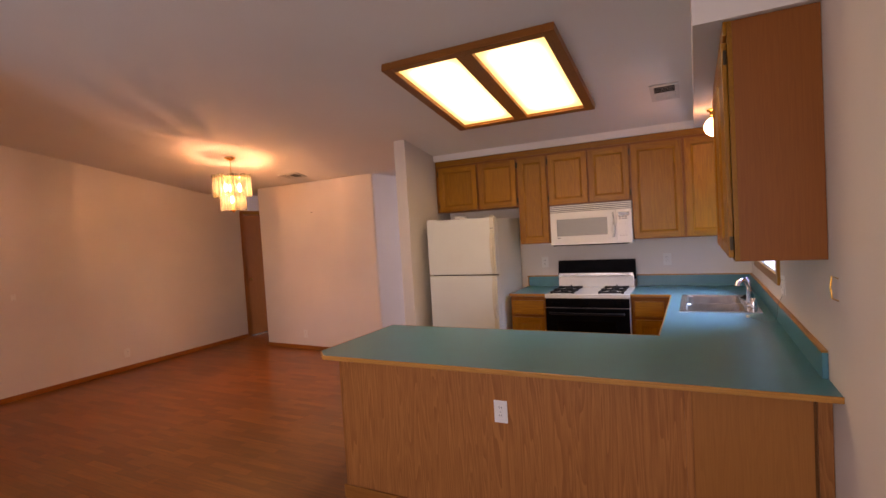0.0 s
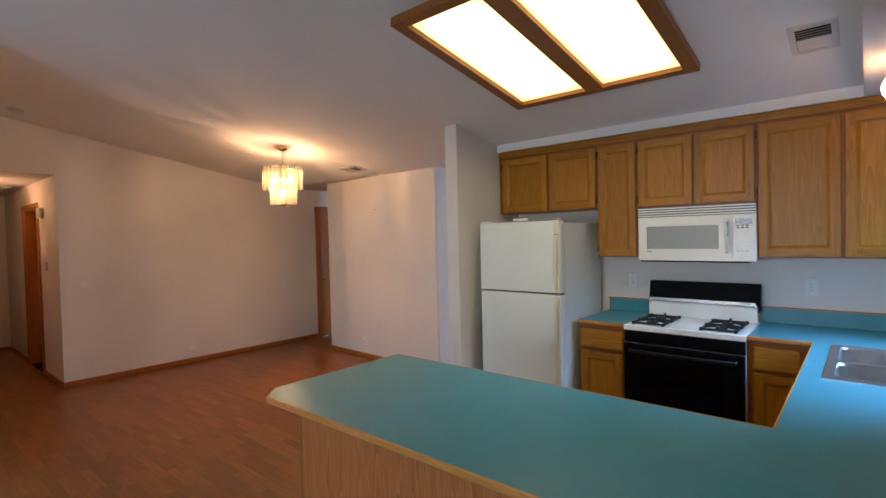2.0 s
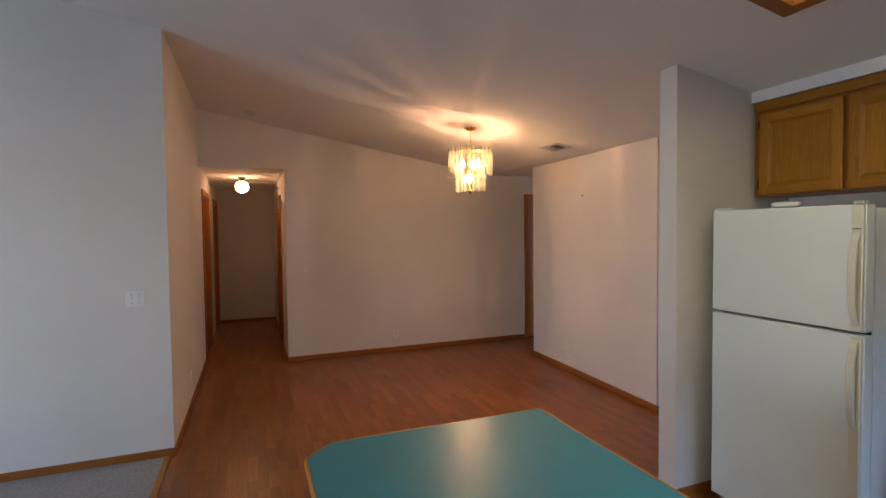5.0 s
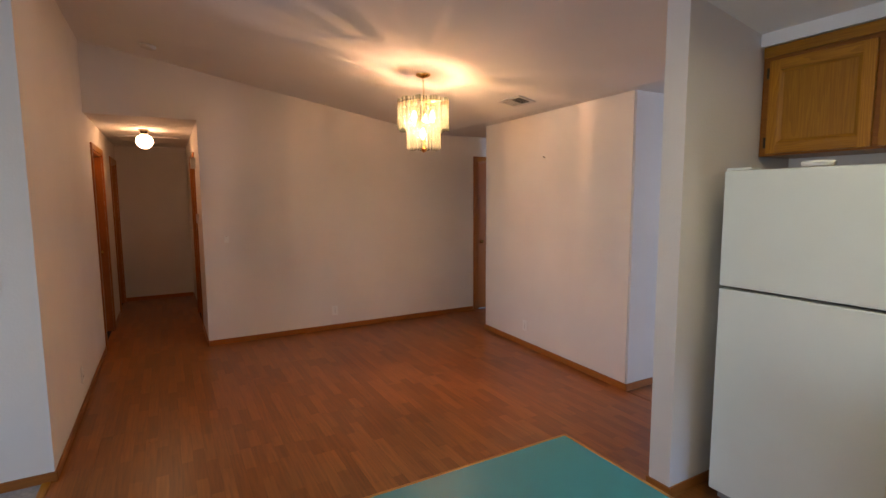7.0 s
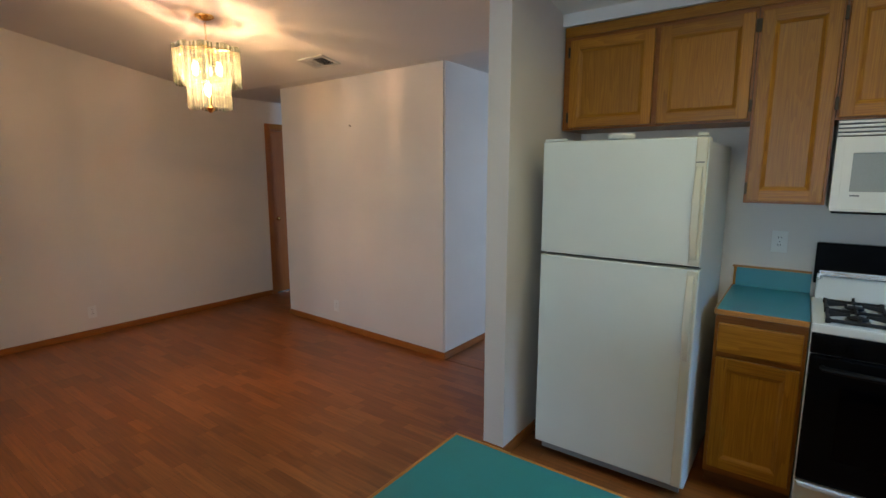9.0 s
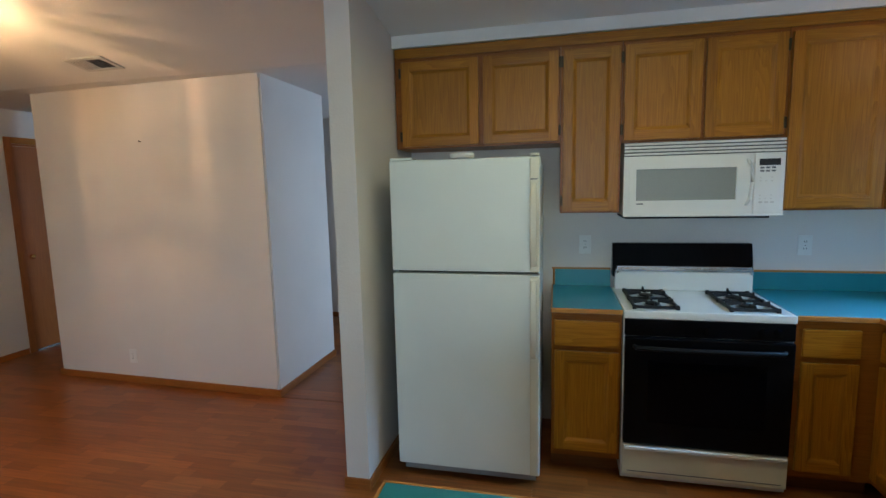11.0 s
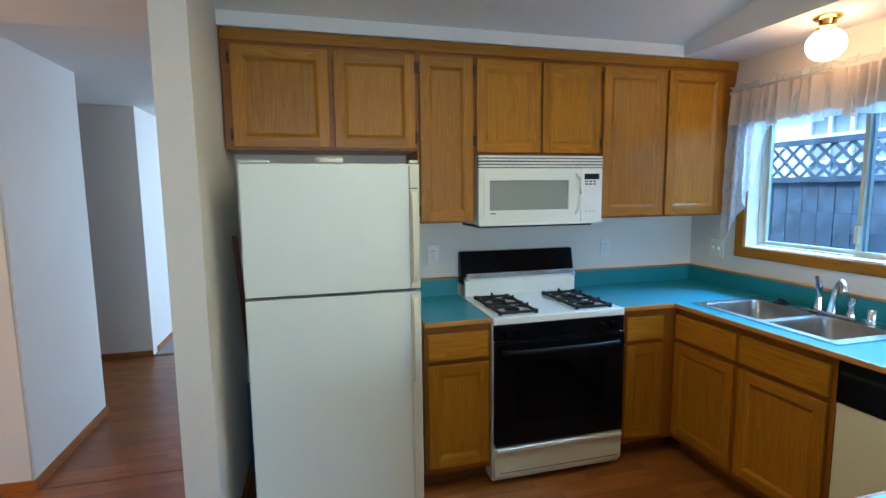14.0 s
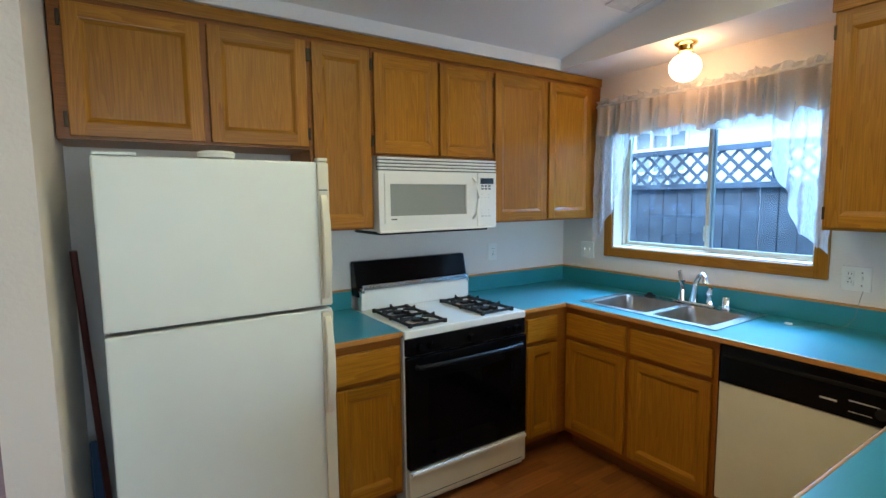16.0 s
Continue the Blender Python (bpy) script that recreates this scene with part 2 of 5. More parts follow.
def pressed_glass(name):
    """Thick clear pressed glass: noise stripes in its tint stand in for refracting ribs and streak the bulbs' light, a
    faint green tint.
    """
    m = bpy.data.materials.new(name)
    m.use_nodes = True
    nt, L = m.node_tree, m.node_tree.links
    nt.nodes.remove(nt.nodes["Principled BSDF"])
    tr, tl, gl = nt.nodes.new("ShaderNodeBsdfTransparent"), nt.nodes.new("ShaderNodeBsdfTranslucent"), nt.nodes.new("ShaderNodeBsdfGlossy")
    tl.inputs[0].default_value = (0.80, 0.86, 0.72, 1)
    gl.inputs["Roughness"].default_value = 0.08
    m1, m2 = nt.nodes.new("ShaderNodeMixShader"), nt.nodes.new("ShaderNodeMixShader")
    tc = nt.nodes.new("ShaderNodeTexCoord")
    sep, ang, comb = nt.nodes.new("ShaderNodeSeparateXYZ"), nt.nodes.new("ShaderNodeMath"), nt.nodes.new("ShaderNodeCombineXYZ")
    ang.operation = 'ARCTAN2'
    L.new(tc.outputs["Object"], sep.inputs[0])
    L.new(sep.outputs[1], ang.inputs[0])
    L.new(sep.outputs[0], ang.inputs[1])
    L.new(ang.outputs[0], comb.inputs[0])
    n = nt.nodes.new("ShaderNodeTexNoise")
    n.inputs["Scale"].default_value, n.inputs["Detail"].default_value = 9.0, 3.0
    L.new(comb.outputs[0], n.inputs["Vector"])
    # Dark and clear bands, painted so that light leaves in streaks
    ramp = nt.nodes.new("ShaderNodeValToRGB")
    ramp.color_ramp.elements[0].position, ramp.color_ramp.elements[1].position = 0.45, 0.56
    ramp.color_ramp.elements[0].color, ramp.color_ramp.elements[1].color = (0.44, 0.48, 0.41, 1), (0.98, 1.0, 0.96, 1)
    L.new(n.outputs["Fac"], ramp.inputs[0])
    L.new(ramp.outputs[0], tr.inputs[0])
    m1.inputs[0].default_value = 0.045
    L.new(tr.outputs[0], m1.inputs[1])
    L.new(tl.outputs[0], m1.inputs[2])
    m2.inputs[0].default_value = 0.07
    L.new(m1.outputs[0], m2.inputs[1])
    L.new(gl.outputs[0], m2.inputs[2])
    bp = nt.nodes.new("ShaderNodeBump")
    bp.inputs["Strength"].default_value = 0.5
    L.new(n.outputs["Fac"], bp.inputs["Height"])
    L.new(bp.outputs[0], gl.inputs["Normal"])
    L.new(m2.outputs[0], nt.nodes["Material Output"].inputs[0])
    return m


def sheer(name, color=(0.70, 0.70, 0.71), low=0.30, high=0.52):
    m = bpy.data.materials.new(name)
    m.use_nodes = True
    nt, L = m.node_tree, m.node_tree.links
    nt.nodes.remove(nt.nodes["Principled BSDF"])
    d, t, tr = nt.nodes.new("ShaderNodeBsdfDiffuse"), nt.nodes.new("ShaderNodeBsdfTranslucent"), nt.nodes.new("ShaderNodeBsdfTransparent")
    for node in (d, t):
        node.inputs[0].default_value = (*color, 1)
    m1, m2 = nt.nodes.new("ShaderNodeMixShader"), nt.nodes.new("ShaderNodeMixShader")
    m1.inputs[0].default_value = 0.45
    L.new(d.outputs[0], m1.inputs[1])
    L.new(t.outputs[0], m1.inputs[2])
    n = nt.nodes.new("ShaderNodeTexNoise")
    n.inputs["Scale"].default_value = 26
    mr = nt.nodes.new("ShaderNodeMapRange")
    mr.inputs["From Min"].default_value, mr.inputs["From Max"].default_value = 0.35, 0.7
    mr.inputs["To Min"].default_value, mr.inputs["To Max"].default_value = low, high
    L.new(n.outputs["Fac"], mr.inputs["Value"])
    L.new(mr.outputs[0], m2.inputs[0])
    L.new(m1.outputs[0], m2.inputs[1])
    L.new(tr.outputs[0], m2.inputs[2])
    L.new(m2.outputs[0], nt.nodes["Material Output"].inputs[0])
    return m


WALL = mat("wall_paint", (0.72, 0.68, 0.63), 0.7, bump=0.6, scale=80, mottle=0.045, mottle_scale=1.3)
CEIL = mat("ceiling_paint", (0.76, 0.74, 0.71), 0.85, bump=0.5, scale=70, mottle=0.03, mottle_scale=1.0)
OAK = [oak("oak_along_x", 0), oak("oak_along_y", 1), oak("oak_along_z", 2)]
PLY = oak("oak_veneer_panel", 2, (0.47, 0.172, 0.050), (0.25, 0.074, 0.017), 0.42, 0.75)
BASEOAK = [oak("baseboard_oak_x", 0, (0.37, 0.128, 0.028), (0.22, 0.067, 0.013)), oak("baseboard_oak_y", 1, (0.37, 0.128, 0.028), (0.22, 0.067, 0.013))]
PANELOAK = oak("door_panel_oak", 2, (0.42, 0.171, 0.012), (0.175, 0.057, 0.004), 0.34, 0.4)
# Redder, darker oak: the shade between doors and drawers is in its colour
SHADEDOAK = oak("shaded_face_frame_oak", 0, (0.31, 0.102, 0.012), (0.17, 0.048, 0.005))
EDGEOAK = [oak("edging_oak_x", 0, (0.50, 0.222, 0.055), (0.33, 0.128, 0.027)), oak("edging_oak_y", 1, (0.50, 0.222, 0.055), (0.33, 0.128, 0.027))]
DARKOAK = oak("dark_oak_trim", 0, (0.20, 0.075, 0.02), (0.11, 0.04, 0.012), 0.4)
DOOROAK = oak("stained_door_wood", 2, (0.42, 0.145, 0.032), (0.26, 0.08, 0.016), 0.38)
FLOOR = strip_floor("laminate_strips")
CARPET = mat("carpet_pile", (0.30, 0.29, 0.29), 0.95, bump=1.0, scale=260, mottle=0.18, mottle_scale=60)
TEAL = mat("teal_laminate", (0.014, 0.215, 0.275), 0.31, mottle=0.05, mottle_scale=9)
ENAMEL = mat("white_enamel", (0.72, 0.76, 0.71), 0.35, bump=0.12, scale=500, mottle=0.02, mottle_scale=4)
ALMOND = mat("almond_plastic", (0.66, 0.63, 0.50), 0.4, bump=0.05, scale=300, mottle=0.04, mottle_scale=5)
STOVEW = mat("stove_enamel", (0.74, 0.76, 0.73), 0.2, bump=0.02, scale=200, mottle=0.03, mottle_scale=6)
PLASTIC = mat("white_plastic", (0.78, 0.78, 0.74), 0.4, bump=0.03, scale=200, mottle=0.02, mottle_scale=6)
GREYWIN = mat("grey_screened_glass", (0.27, 0.285, 0.265), 0.32, mottle=0.06, mottle_scale=300)
BLACK = mat("black_enamel", (0.004, 0.004, 0.005), 0.14, bump=0.01, scale=80, mottle=0.2, mottle_scale=8, spec=0.10)
BLACKP = mat("black_plastic", (0.006, 0.006, 0.007), 0.5, bump=0.05, scale=300, mottle=0.2, mottle_scale=12, spec=0.2)
IRON = mat("cast_iron", (0.005, 0.005, 0.006), 0.7, bump=0.5, scale=300, mottle=0.3, mottle_scale=30)
CHROME = mat("chrome", (0.82, 0.83, 0.85), 0.08, 1.0, mottle=0.1, mottle_scale=20)
STEEL = mat("brushed_steel", (0.60, 0.61, 0.62), 0.26, 1.0, bump=0.05, scale=400, mottle=0.12, mottle_scale=14)
# Darker and rougher than the rim's steel
BASIN = mat("dark_steel_basin", (0.40, 0.38, 0.36), 0.34, 1.0, bump=0.05, scale=400, mottle=0.15, mottle_scale=14)
BRASS = mat("polished_brass", (0.78, 0.52, 0.18), 0.18, 1.0, mottle=0.15, mottle_scale=30)
DARKMETAL = mat("bronze_hinge", (0.05, 0.035, 0.02), 0.45, 0.8, mottle=0.2, mottle_scale=60)
DARK = mat("dark_void", (0.01, 0.01, 0.01), 0.9, mottle=0.2, mottle_scale=9)
VENTP = mat("vent_paint", (0.60, 0.58, 0.545), 0.5, bump=0.05, scale=200, mottle=0.05, mottle_scale=20)
INK = mat("grey_print", (0.10, 0.11, 0.12), 0.5, mottle=0.1, mottle_scale=30)
LCD = mat("display_window", (0.015, 0.02, 0.025), 0.15, mottle=0.2, mottle_scale=40)
VINYL = mat("window_vinyl", (0.56, 0.53, 0.42), 0.4, bump=0.03, scale=150, mottle=0.03, mottle_scale=9)
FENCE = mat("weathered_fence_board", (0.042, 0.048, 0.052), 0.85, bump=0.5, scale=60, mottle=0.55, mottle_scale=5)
SIDING = mat("white_siding", (0.80, 0.80, 0.80), 0.6, bump=0.1, scale=60, mottle=0.04, mottle_scale=2)
GRASS = mat("yard_ground", (0.07, 0.08, 0.04), 0.95, bump=1.0, scale=40, mottle=0.4, mottle_scale=4)
LEAF = mat("hedge_leaf", (0.08, 0.14, 0.03), 0.6, bump=0.3, scale=40, mottle=0.4, mottle_scale=9)
STICK = mat("painted_broom_handle", (0.09, 0.018, 0.012), 0.45, bump=0.05, scale=100, mottle=0.2, mottle_scale=9)
# Clear panes with the blue of the daylight put into their tint
DAYGLASS = clear_glass("day_tinted_glass", (0.66, 0.84, 1.0))
PRESSED = pressed_glass("pressed_glass")
SHEER = sheer("sheer_curtain_cloth")
GATHER = sheer("gathered_curtain_cloth", (0.62, 0.54, 0.46), 0.02, 0.10)
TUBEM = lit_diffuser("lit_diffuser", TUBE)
GLOBEM = glow("lit_opal_globe", (1.0, 0.62, 0.34), GLOBE)
HALLM = glow("lit_hall_globe", (1.0, 0.60, 0.30), 7.5)
BULBM = glow("lit_filament", (1.0, 0.57, 0.31), BULB)
BULBG = bulb_glass("clear_bulb_glass", 10.0)

# ---- building helpers ----
BASE = {}


def thing(name, at, label, category, group=""):
    ob = new(name)
    ob.empty_display_size = 0.1
    ob.location = at
    BASE[ob] = Vector(at)
    return tagged(ob, label, category, group)


def part(name, bm, material, parent=None, label="", smooth=False):
    """Links a bmesh given in world places as one mesh, under a thing or a part."""
    base = BASE.get(parent, Vector((0, 0, 0)))
    bmesh.ops.translate(bm, vec=-base, verts=bm.verts)
    me = bpy.data.meshes.new(name)
    bm.normal_update()
    bm.to_mesh(me)
    bm.free()
    me.materials.append(material)
    if smooth:
        for p in me.polygons:
            p.use_smooth = True
        me.set_sharp_from_angle(angle=radians(35))
    ob = new(name, me)
    if parent:
        ob.parent = parent
        BASE[ob] = base
    if label:
        ob["label"] = label
    return ob


def structure(name, bm, material, label, smooth=False):
    ob = part(name, bm, material, None, "", smooth)
    return tagged(ob, label, "", "", "structure")


def box(x0, x1, y0, y1, z0, z1, bevel=0.0, bm=None):
    """A box between two corners, edges rounded by bevel; joined to bm where that is given."""
    b = bmesh.new()
    bmesh.ops.create_cube(b, size=1.0)
    for v in b.verts:
        v.co = Vector(((x0 + x1) / 2 + v.co.x * (x1 - x0), (y0 + y1) / 2 + v.co.y * (y1 - y0), (z0 + z1) / 2 + v.co.z * (z1 - z0)))
    if bevel:
        bmesh.ops.bevel(b, geom=b.edges[:], offset=bevel, segments=2, affect='EDGES', profile=0.6)
    return join(bm, b)


def join(bm, b):
    if bm is None:
        return b
    me = bpy.data.meshes.new("tmp")
    b.to_mesh(me)
    b.free()
    bm.from_mesh(me)
    bpy.data.meshes.remove(me)
    return bm


def tube(points, radius, sides=10, bm=None, radii=None, cap=True):
    """A round bar along a line of points."""
    b = bmesh.new()
    pts = [Vector(p) for p in points]
    rings = []
    for i, p in enumerate(pts):
        d = (pts[min(i + 1, len(pts) - 1)] - pts[max(i - 1, 0)]).normalized()
        side = d.cross(Vector((0, 0, 1)))
        if side.length < 0.05:
            side = d.cross(Vector((0, 1, 0)))
        side.normalize()
        up = side.cross(d)
        r = radii[i] if radii else radius
        rings.append([b.verts.new(p + side * r * math.cos(a) + up * r * math.sin(a)) for a in [2 * math.pi * k / sides for k in range(sides)]])
    for r0, r1 in zip(rings, rings[1:]):
        for k in range(sides):
            b.faces.new((r0[k], r0[(k + 1) % sides], r1[(k + 1) % sides], r1[k]))
    if cap:
        b.faces.new(list(reversed(rings[0])))
        b.faces.new(rings[-1])
    bmesh.ops.recalc_face_normals(b, faces=b.faces[:])
    return join(bm, b)


def lathe(cx, cy, profile, sides=24, bm=None):
    """A turned body round an upright axis from (radius, height) pairs."""
    b = bmesh.new()
    rings = [[b.verts.new((cx + r * math.cos(2 * math.pi * k / sides), cy + r * math.sin(2 * math.pi * k / sides), z)) for k in range(sides)] for r, z in profile]
    for r0, r1 in zip(rings, rings[1:]):
        for k in range(sides):
            b.faces.new((r0[k], r0[(k + 1) % sides], r1[(k + 1) % sides], r1[k]))
    b.faces.new(rings[0])
    b.faces.new(rings[-1])
    bmesh.ops.recalc_face_normals(b, faces=b.faces[:])
    return join(bm, b)


def prism(points, z0, z1, bevel=0.0, bm=None):
    """An upright prism on a polygon of (x, y) points."""
    b = bmesh.new()
    f = b.faces.new([b.verts.new((x, y, z0)) for x, y in points])
    out = bmesh.ops.extrude_face_region(b, geom=[f])
    for v in out["geom"]:
        if isinstance(v, bmesh.types.BMVert):
            v.co.z = z1
    bmesh.ops.recalc_face_normals(b, faces=b.faces[:])
    if bevel:
        bmesh.ops.bevel(b, geom=b.edges[:], offset=bevel, segments=2, affect='EDGES')
    return join(bm, b)


def ceil_z(y):
    return max(2.37, 2.42 + 0.175 * (6.49 - y))


def slab(axis, p0, p1, us, vs, holes=(), bm=None, slope=False):
    """A wall (axis 0 or 1) or plate (axis 2) between p0 and p1, on grid lines us and vs, with rectangular holes (u0, u1, v0, v1)."""
    us = sorted(set(us) | {h[i] for h in holes for i in (0, 1)})
    vs = sorted(set(vs) | {h[i] for h in holes for i in (2, 3)})

    def at(p, u, v):
        return [(p, u, v), (u, p, v), (u, v, p)][axis]

    def solid(i, j):
        if not (0 <= i < len(us) - 1 and 0 <= j < len(vs) - 1):
            return False
        u, v = (us[i] + us[i + 1]) / 2, (vs[j] + vs[j + 1]) / 2
        return not any(h[0] < u < h[1] and h[2] < v < h[3] for h in holes)
    b = bmesh.new()
    cache = {}

    def vert(s, i, j):
        if (s, i, j) not in cache:
            cache[s, i, j] = b.verts.new(at((p0, p1)[s], us[i], vs[j]))
        return cache[s, i, j]
    for i in range(len(us) - 1):
        for j in range(len(vs) - 1):
            if not solid(i, j):
                continue
            for s in (0, 1):
                b.faces.new([vert(s, i, j), vert(s, i + 1, j), vert(s, i + 1, j + 1), vert(s, i, j + 1)])
            for di, dj, a, c in ((-1, 0, (i, j), (i, j + 1)), (1, 0, (i + 1, j), (i + 1, j + 1)), (0, -1, (i, j), (i + 1, j)), (0, 1, (i, j + 1), (i + 1, j + 1))):
                if not solid(i + di, j + dj):
                    b.faces.new([vert(0, *a), vert(1, *a), vert(1, *c), vert(0, *c)])
    if slope:
        top = max(vs)
        for v in b.verts:
            if abs(v.co.z - top) < 1e-6:
                v.co.z = ceil_z(v.co.y) + 0.02
    bmesh.ops.recalc_face_normals(b, faces=b.faces[:])
    return join(bm, b)


# ---- the large structure ----
XW, YB = 0.0, 6.87            # window wall and kitchen back wall
XF, YS, YR = -7.165, 6.96, 6.87   # far dining wall; the blotched block's slightly skewed face
HL, HR, HE = 3.085, 4.03, -10.35   # hallway's two sides and end
WIN = (5.228, 6.415, 1.192, 2.09)  # kitchen window opening

NW = -4.818                   # living room wall
BX0, BX1, BY1 = -6.265, -4.112, 7.83   # blotched block
YP, YD = 9.14, 10.8           # passage end and den end
YY = [-2.5, 0.5, 3.0, 4.5, 6.7757, 6.87]
# Only the sink window is seen; the other two openings serve added lamps
structure("wall_east", slab(0, XW, XW + 0.15, YY + [9.2, 11.72], [0, 4.2], [WIN, (9.30, 10.60, 0.7, 2.1), (-2.0, 0.6, 0.5, 2.2)], slope=True), WALL, "off-white painted kitchen wall with the sink window")
structure("wall_kitchen_back", slab(1, YB, YB + 0.12, [-3.022, 0], [0, 2.39]), WALL, "off-white painted wall behind the range")
structure("wall_partition", slab(0, -3.146, -3.022, [5.915, 6.7757, 6.99], [0, 4.2], slope=True), WALL, "narrow off-white wall end beside the refrigerator")
structure("wall_blotched", prism([(BX0, YS), (BX1, YR), (BX1, BY1), (BX0, BY1)], 0.0, 2.44, 0.012), WALL, "pale wall block with lamp-lit streaks, rounded corners", True)
structure("wall_far", slab(0, XF - 0.12, XF, [HR, 4.5, 5.5, 6.7757, 7.43, 8.23, YP], [0, 4.2], [(7.43, 8.23, 0.0, 2.05)], slope=True), WALL, "long off-white dining room wall")
structure("wall_hall_header", slab(0, XF - 0.12, XF, [HL, 3.4, HR], [2.362, 4.2], slope=True), WALL, "wall over the hallway opening")
structure("wall_hall_left", slab(1, HL - 0.12, HL, [HE, NW], [0, 3.05], [(-8.45, -7.57, 0, 2.07), (-10.24, -9.46, 0, 2.07)]), WALL, "long off-white wall leading into the hallway")
structure("wall_hall_right", slab(1, HR, HR + 0.12, [HE, XF - 0.12], [0, 2.41], [(-8.95, -8.12, 0, 2.05)]), WALL, "hallway wall with an open doorway")
structure("wall_hall_end", slab(0, HE - 0.12, HE, [HL - 0.12, HR + 0.12], [0, 2.41]), WALL, "plain wall at the end of the hallway")
structure("wall_living", slab(0, NW - 0.12, NW, [-2.5, 0.5, HL - 0.12], [0, 4.2], slope=True), WALL, "daylit off-white living room wall with a switch plate")
# Its opening is unseen, added for the front daylight lamp
structure("wall_south", slab(1, -2.62, -2.5, [NW - 0.12, 0.15], [0, 4.0], [(-3.70, -0.90, 0.75, 2.35)]), WALL, "plain living room wall")
structure("wall_passage_end", slab(1, YP, YP + 0.12, [XF - 0.12, -4.17], [0, 2.39]), WALL, "plain wall at the end of the passage")
structure("wall_den_side", slab(0, -4.29, -4.17, [YP + 0.12, YD + 0.12], [0, 2.39]), WALL, "daylit wall of the carpeted den")
# Unseen stub, put here to keep lamp light off the passage block
structure("wall_den_south", slab(1, YP, YP + 0.12, [-0.9, 0.0], [0, 2.39]), WALL, "unseen wall stub added to hold back the den lamp")
structure("wall_den_end", slab(1, YD, YD + 0.12, [-4.17, 0.0], [0, 2.39], [(-3.99, -2.92, 0.71, 2.02)]), WALL, "den wall with an oak-cased window")
# rooms behind the hallway doors, plain and closed
structure("wall_side_room", slab(1, 4.9, 5.0, [HE, XF - 0.12], [0, 2.41]), WALL, "plain wall of a dim side room")
structure("wall_side_room_end", slab(0, HE - 0.12, HE, [HR + 0.12, 5.0], [0, 2.4]), WALL, "plain wall of a dim side room")


def ceiling_sheet():
    b = bmesh.new()
    ys = [-2.62, 0.0, 3.0, 5.0, 6.7757, 11.9]
    x0, x1 = -10.5, 0.15
    lower = [[b.verts.new((x, y, ceil_z(y))) for x in (x0, x1)] for y in ys]
    upper = [[b.verts.new((x, y, ceil_z(y) + 0.12)) for x in (x0, x1)] for y in ys]
    for i in range(len(ys) - 1):
        b.faces.new((lower[i][0], lower[i][1], lower[i + 1][1], lower[i + 1][0]))
        b.faces.new((upper[i][0], upper[i + 1][0], upper[i + 1][1], upper[i][1]))
        for k in (0, 1):
            b.faces.new((lower[i][k], lower[i + 1][k], upper[i + 1][k], upper[i][k]))
    for i in (0, -1):
        b.faces.new((lower[i][0], lower[i][1], upper[i][1], upper[i][0]))
    bmesh.ops.recalc_face_normals(b, faces=b.faces[:])
    return b


structure("ceiling", ceiling_sheet(), CEIL, "white vaulted ceiling sloping down to the kitchen wall")
structure("ceiling_hall", slab(2, 2.362, 2.405, [HE, XF - 0.12], [HL, HR]), CEIL, "low flat hallway ceiling")
structure("ceiling_side_room", slab(2, 2.40, 2.44, [HE - 0.12, XF - 0.12], [HR, 5.0]), CEIL, "flat ceiling of a side room")
# dropped soffit round the kitchen: over the back cabinets and over the sink
SOF = 2.348
structure("soffit", slab(2, SOF, 2.90, [-3.022, -0.425, 0.0], [3.90, 6.518, 6.87], [(-3.022, -0.425, 3.90, 6.518)]), CEIL, "white dropped soffit over the wall cabinets")

structure("subfloor", slab(2, -0.25, -0.012, [-10.6, 0.15], [-2.7, 11.8]), DARK, "slab under the floors")
structure("floor_carpet_living", slab(2, -0.012, 0.004, [NW, 0.0], [-2.5, 3.03]), CARPET, "grey carpet in the living room")
structure("floor_carpet_den", slab(2, -0.012, 0.004, [-4.17, 0.0], [YP + 0.02, YD]), CARPET, "pale grey carpet in the den")
structure("trim_carpet_edge", box(NW, -0.0, 3.025, 3.065, -0.01, 0.009, 0.003), OAK[0], "oak transition strip between carpet and laminate")
structure("trim_den_edge", box(-4.17, -0.0, YP - 0.02, YP + 0.025, -0.01, 0.010, 0.003), DARKOAK, "transition strip at the den doorway")
structure("trim_floor_seam", box(BX1, -3.15, YR - 0.01, YR + 0.012, -0.01, 0.002, 0.001), DARKOAK, "thin seam strip across the passage floor")


def baseboard(x0, x1, y0, y1, axis):
    ob = part("baseboard", box(x0, x1, y0, y1, 0.0, 0.058, 0.004), BASEOAK[axis])
    return tagged(ob, "narrow oak baseboard", "", "", "structure")


T = 0.012
baseboard(XF, XF + T, HR, 7.36, 1)
skew = part("baseboard", prism([(BX0 - T, YS - T), (BX1 + T, YR - T), (BX1 + T, YR), (BX0 - T, YS)], 0.0, 0.058, 0.003), BASEOAK[0])
tagged(skew, "narrow oak baseboard", "", "", "structure")
baseboard(BX1, BX1 + T, YR + 0.001, BY1, 1)
baseboard(BX0 - T, BX0, YS, BY1, 1)
baseboard(NW, NW + T, -2.5, HL + T, 1)
baseboard(-7.50, NW, HL, HL + T, 0)
baseboard(-9.39, -8.52, HL, HL + T, 0)
baseboard(HE, HE + T, HL, HR, 1)
baseboard(-8.05, XF, HR - T, HR, 0)
baseboard(HE, -9.02, HR - T, HR, 0)
baseboard(XF, -4.17, YP - T, YP, 0)
baseboard(-4.17, -4.17 + T, YP + 0.12, YD, 1)
baseboard(-4.17, -0.0, YD - T, YD, 0)
baseboard(-3.146 - T, -3.022 + T, 5.915 - T, 5.915, 0)
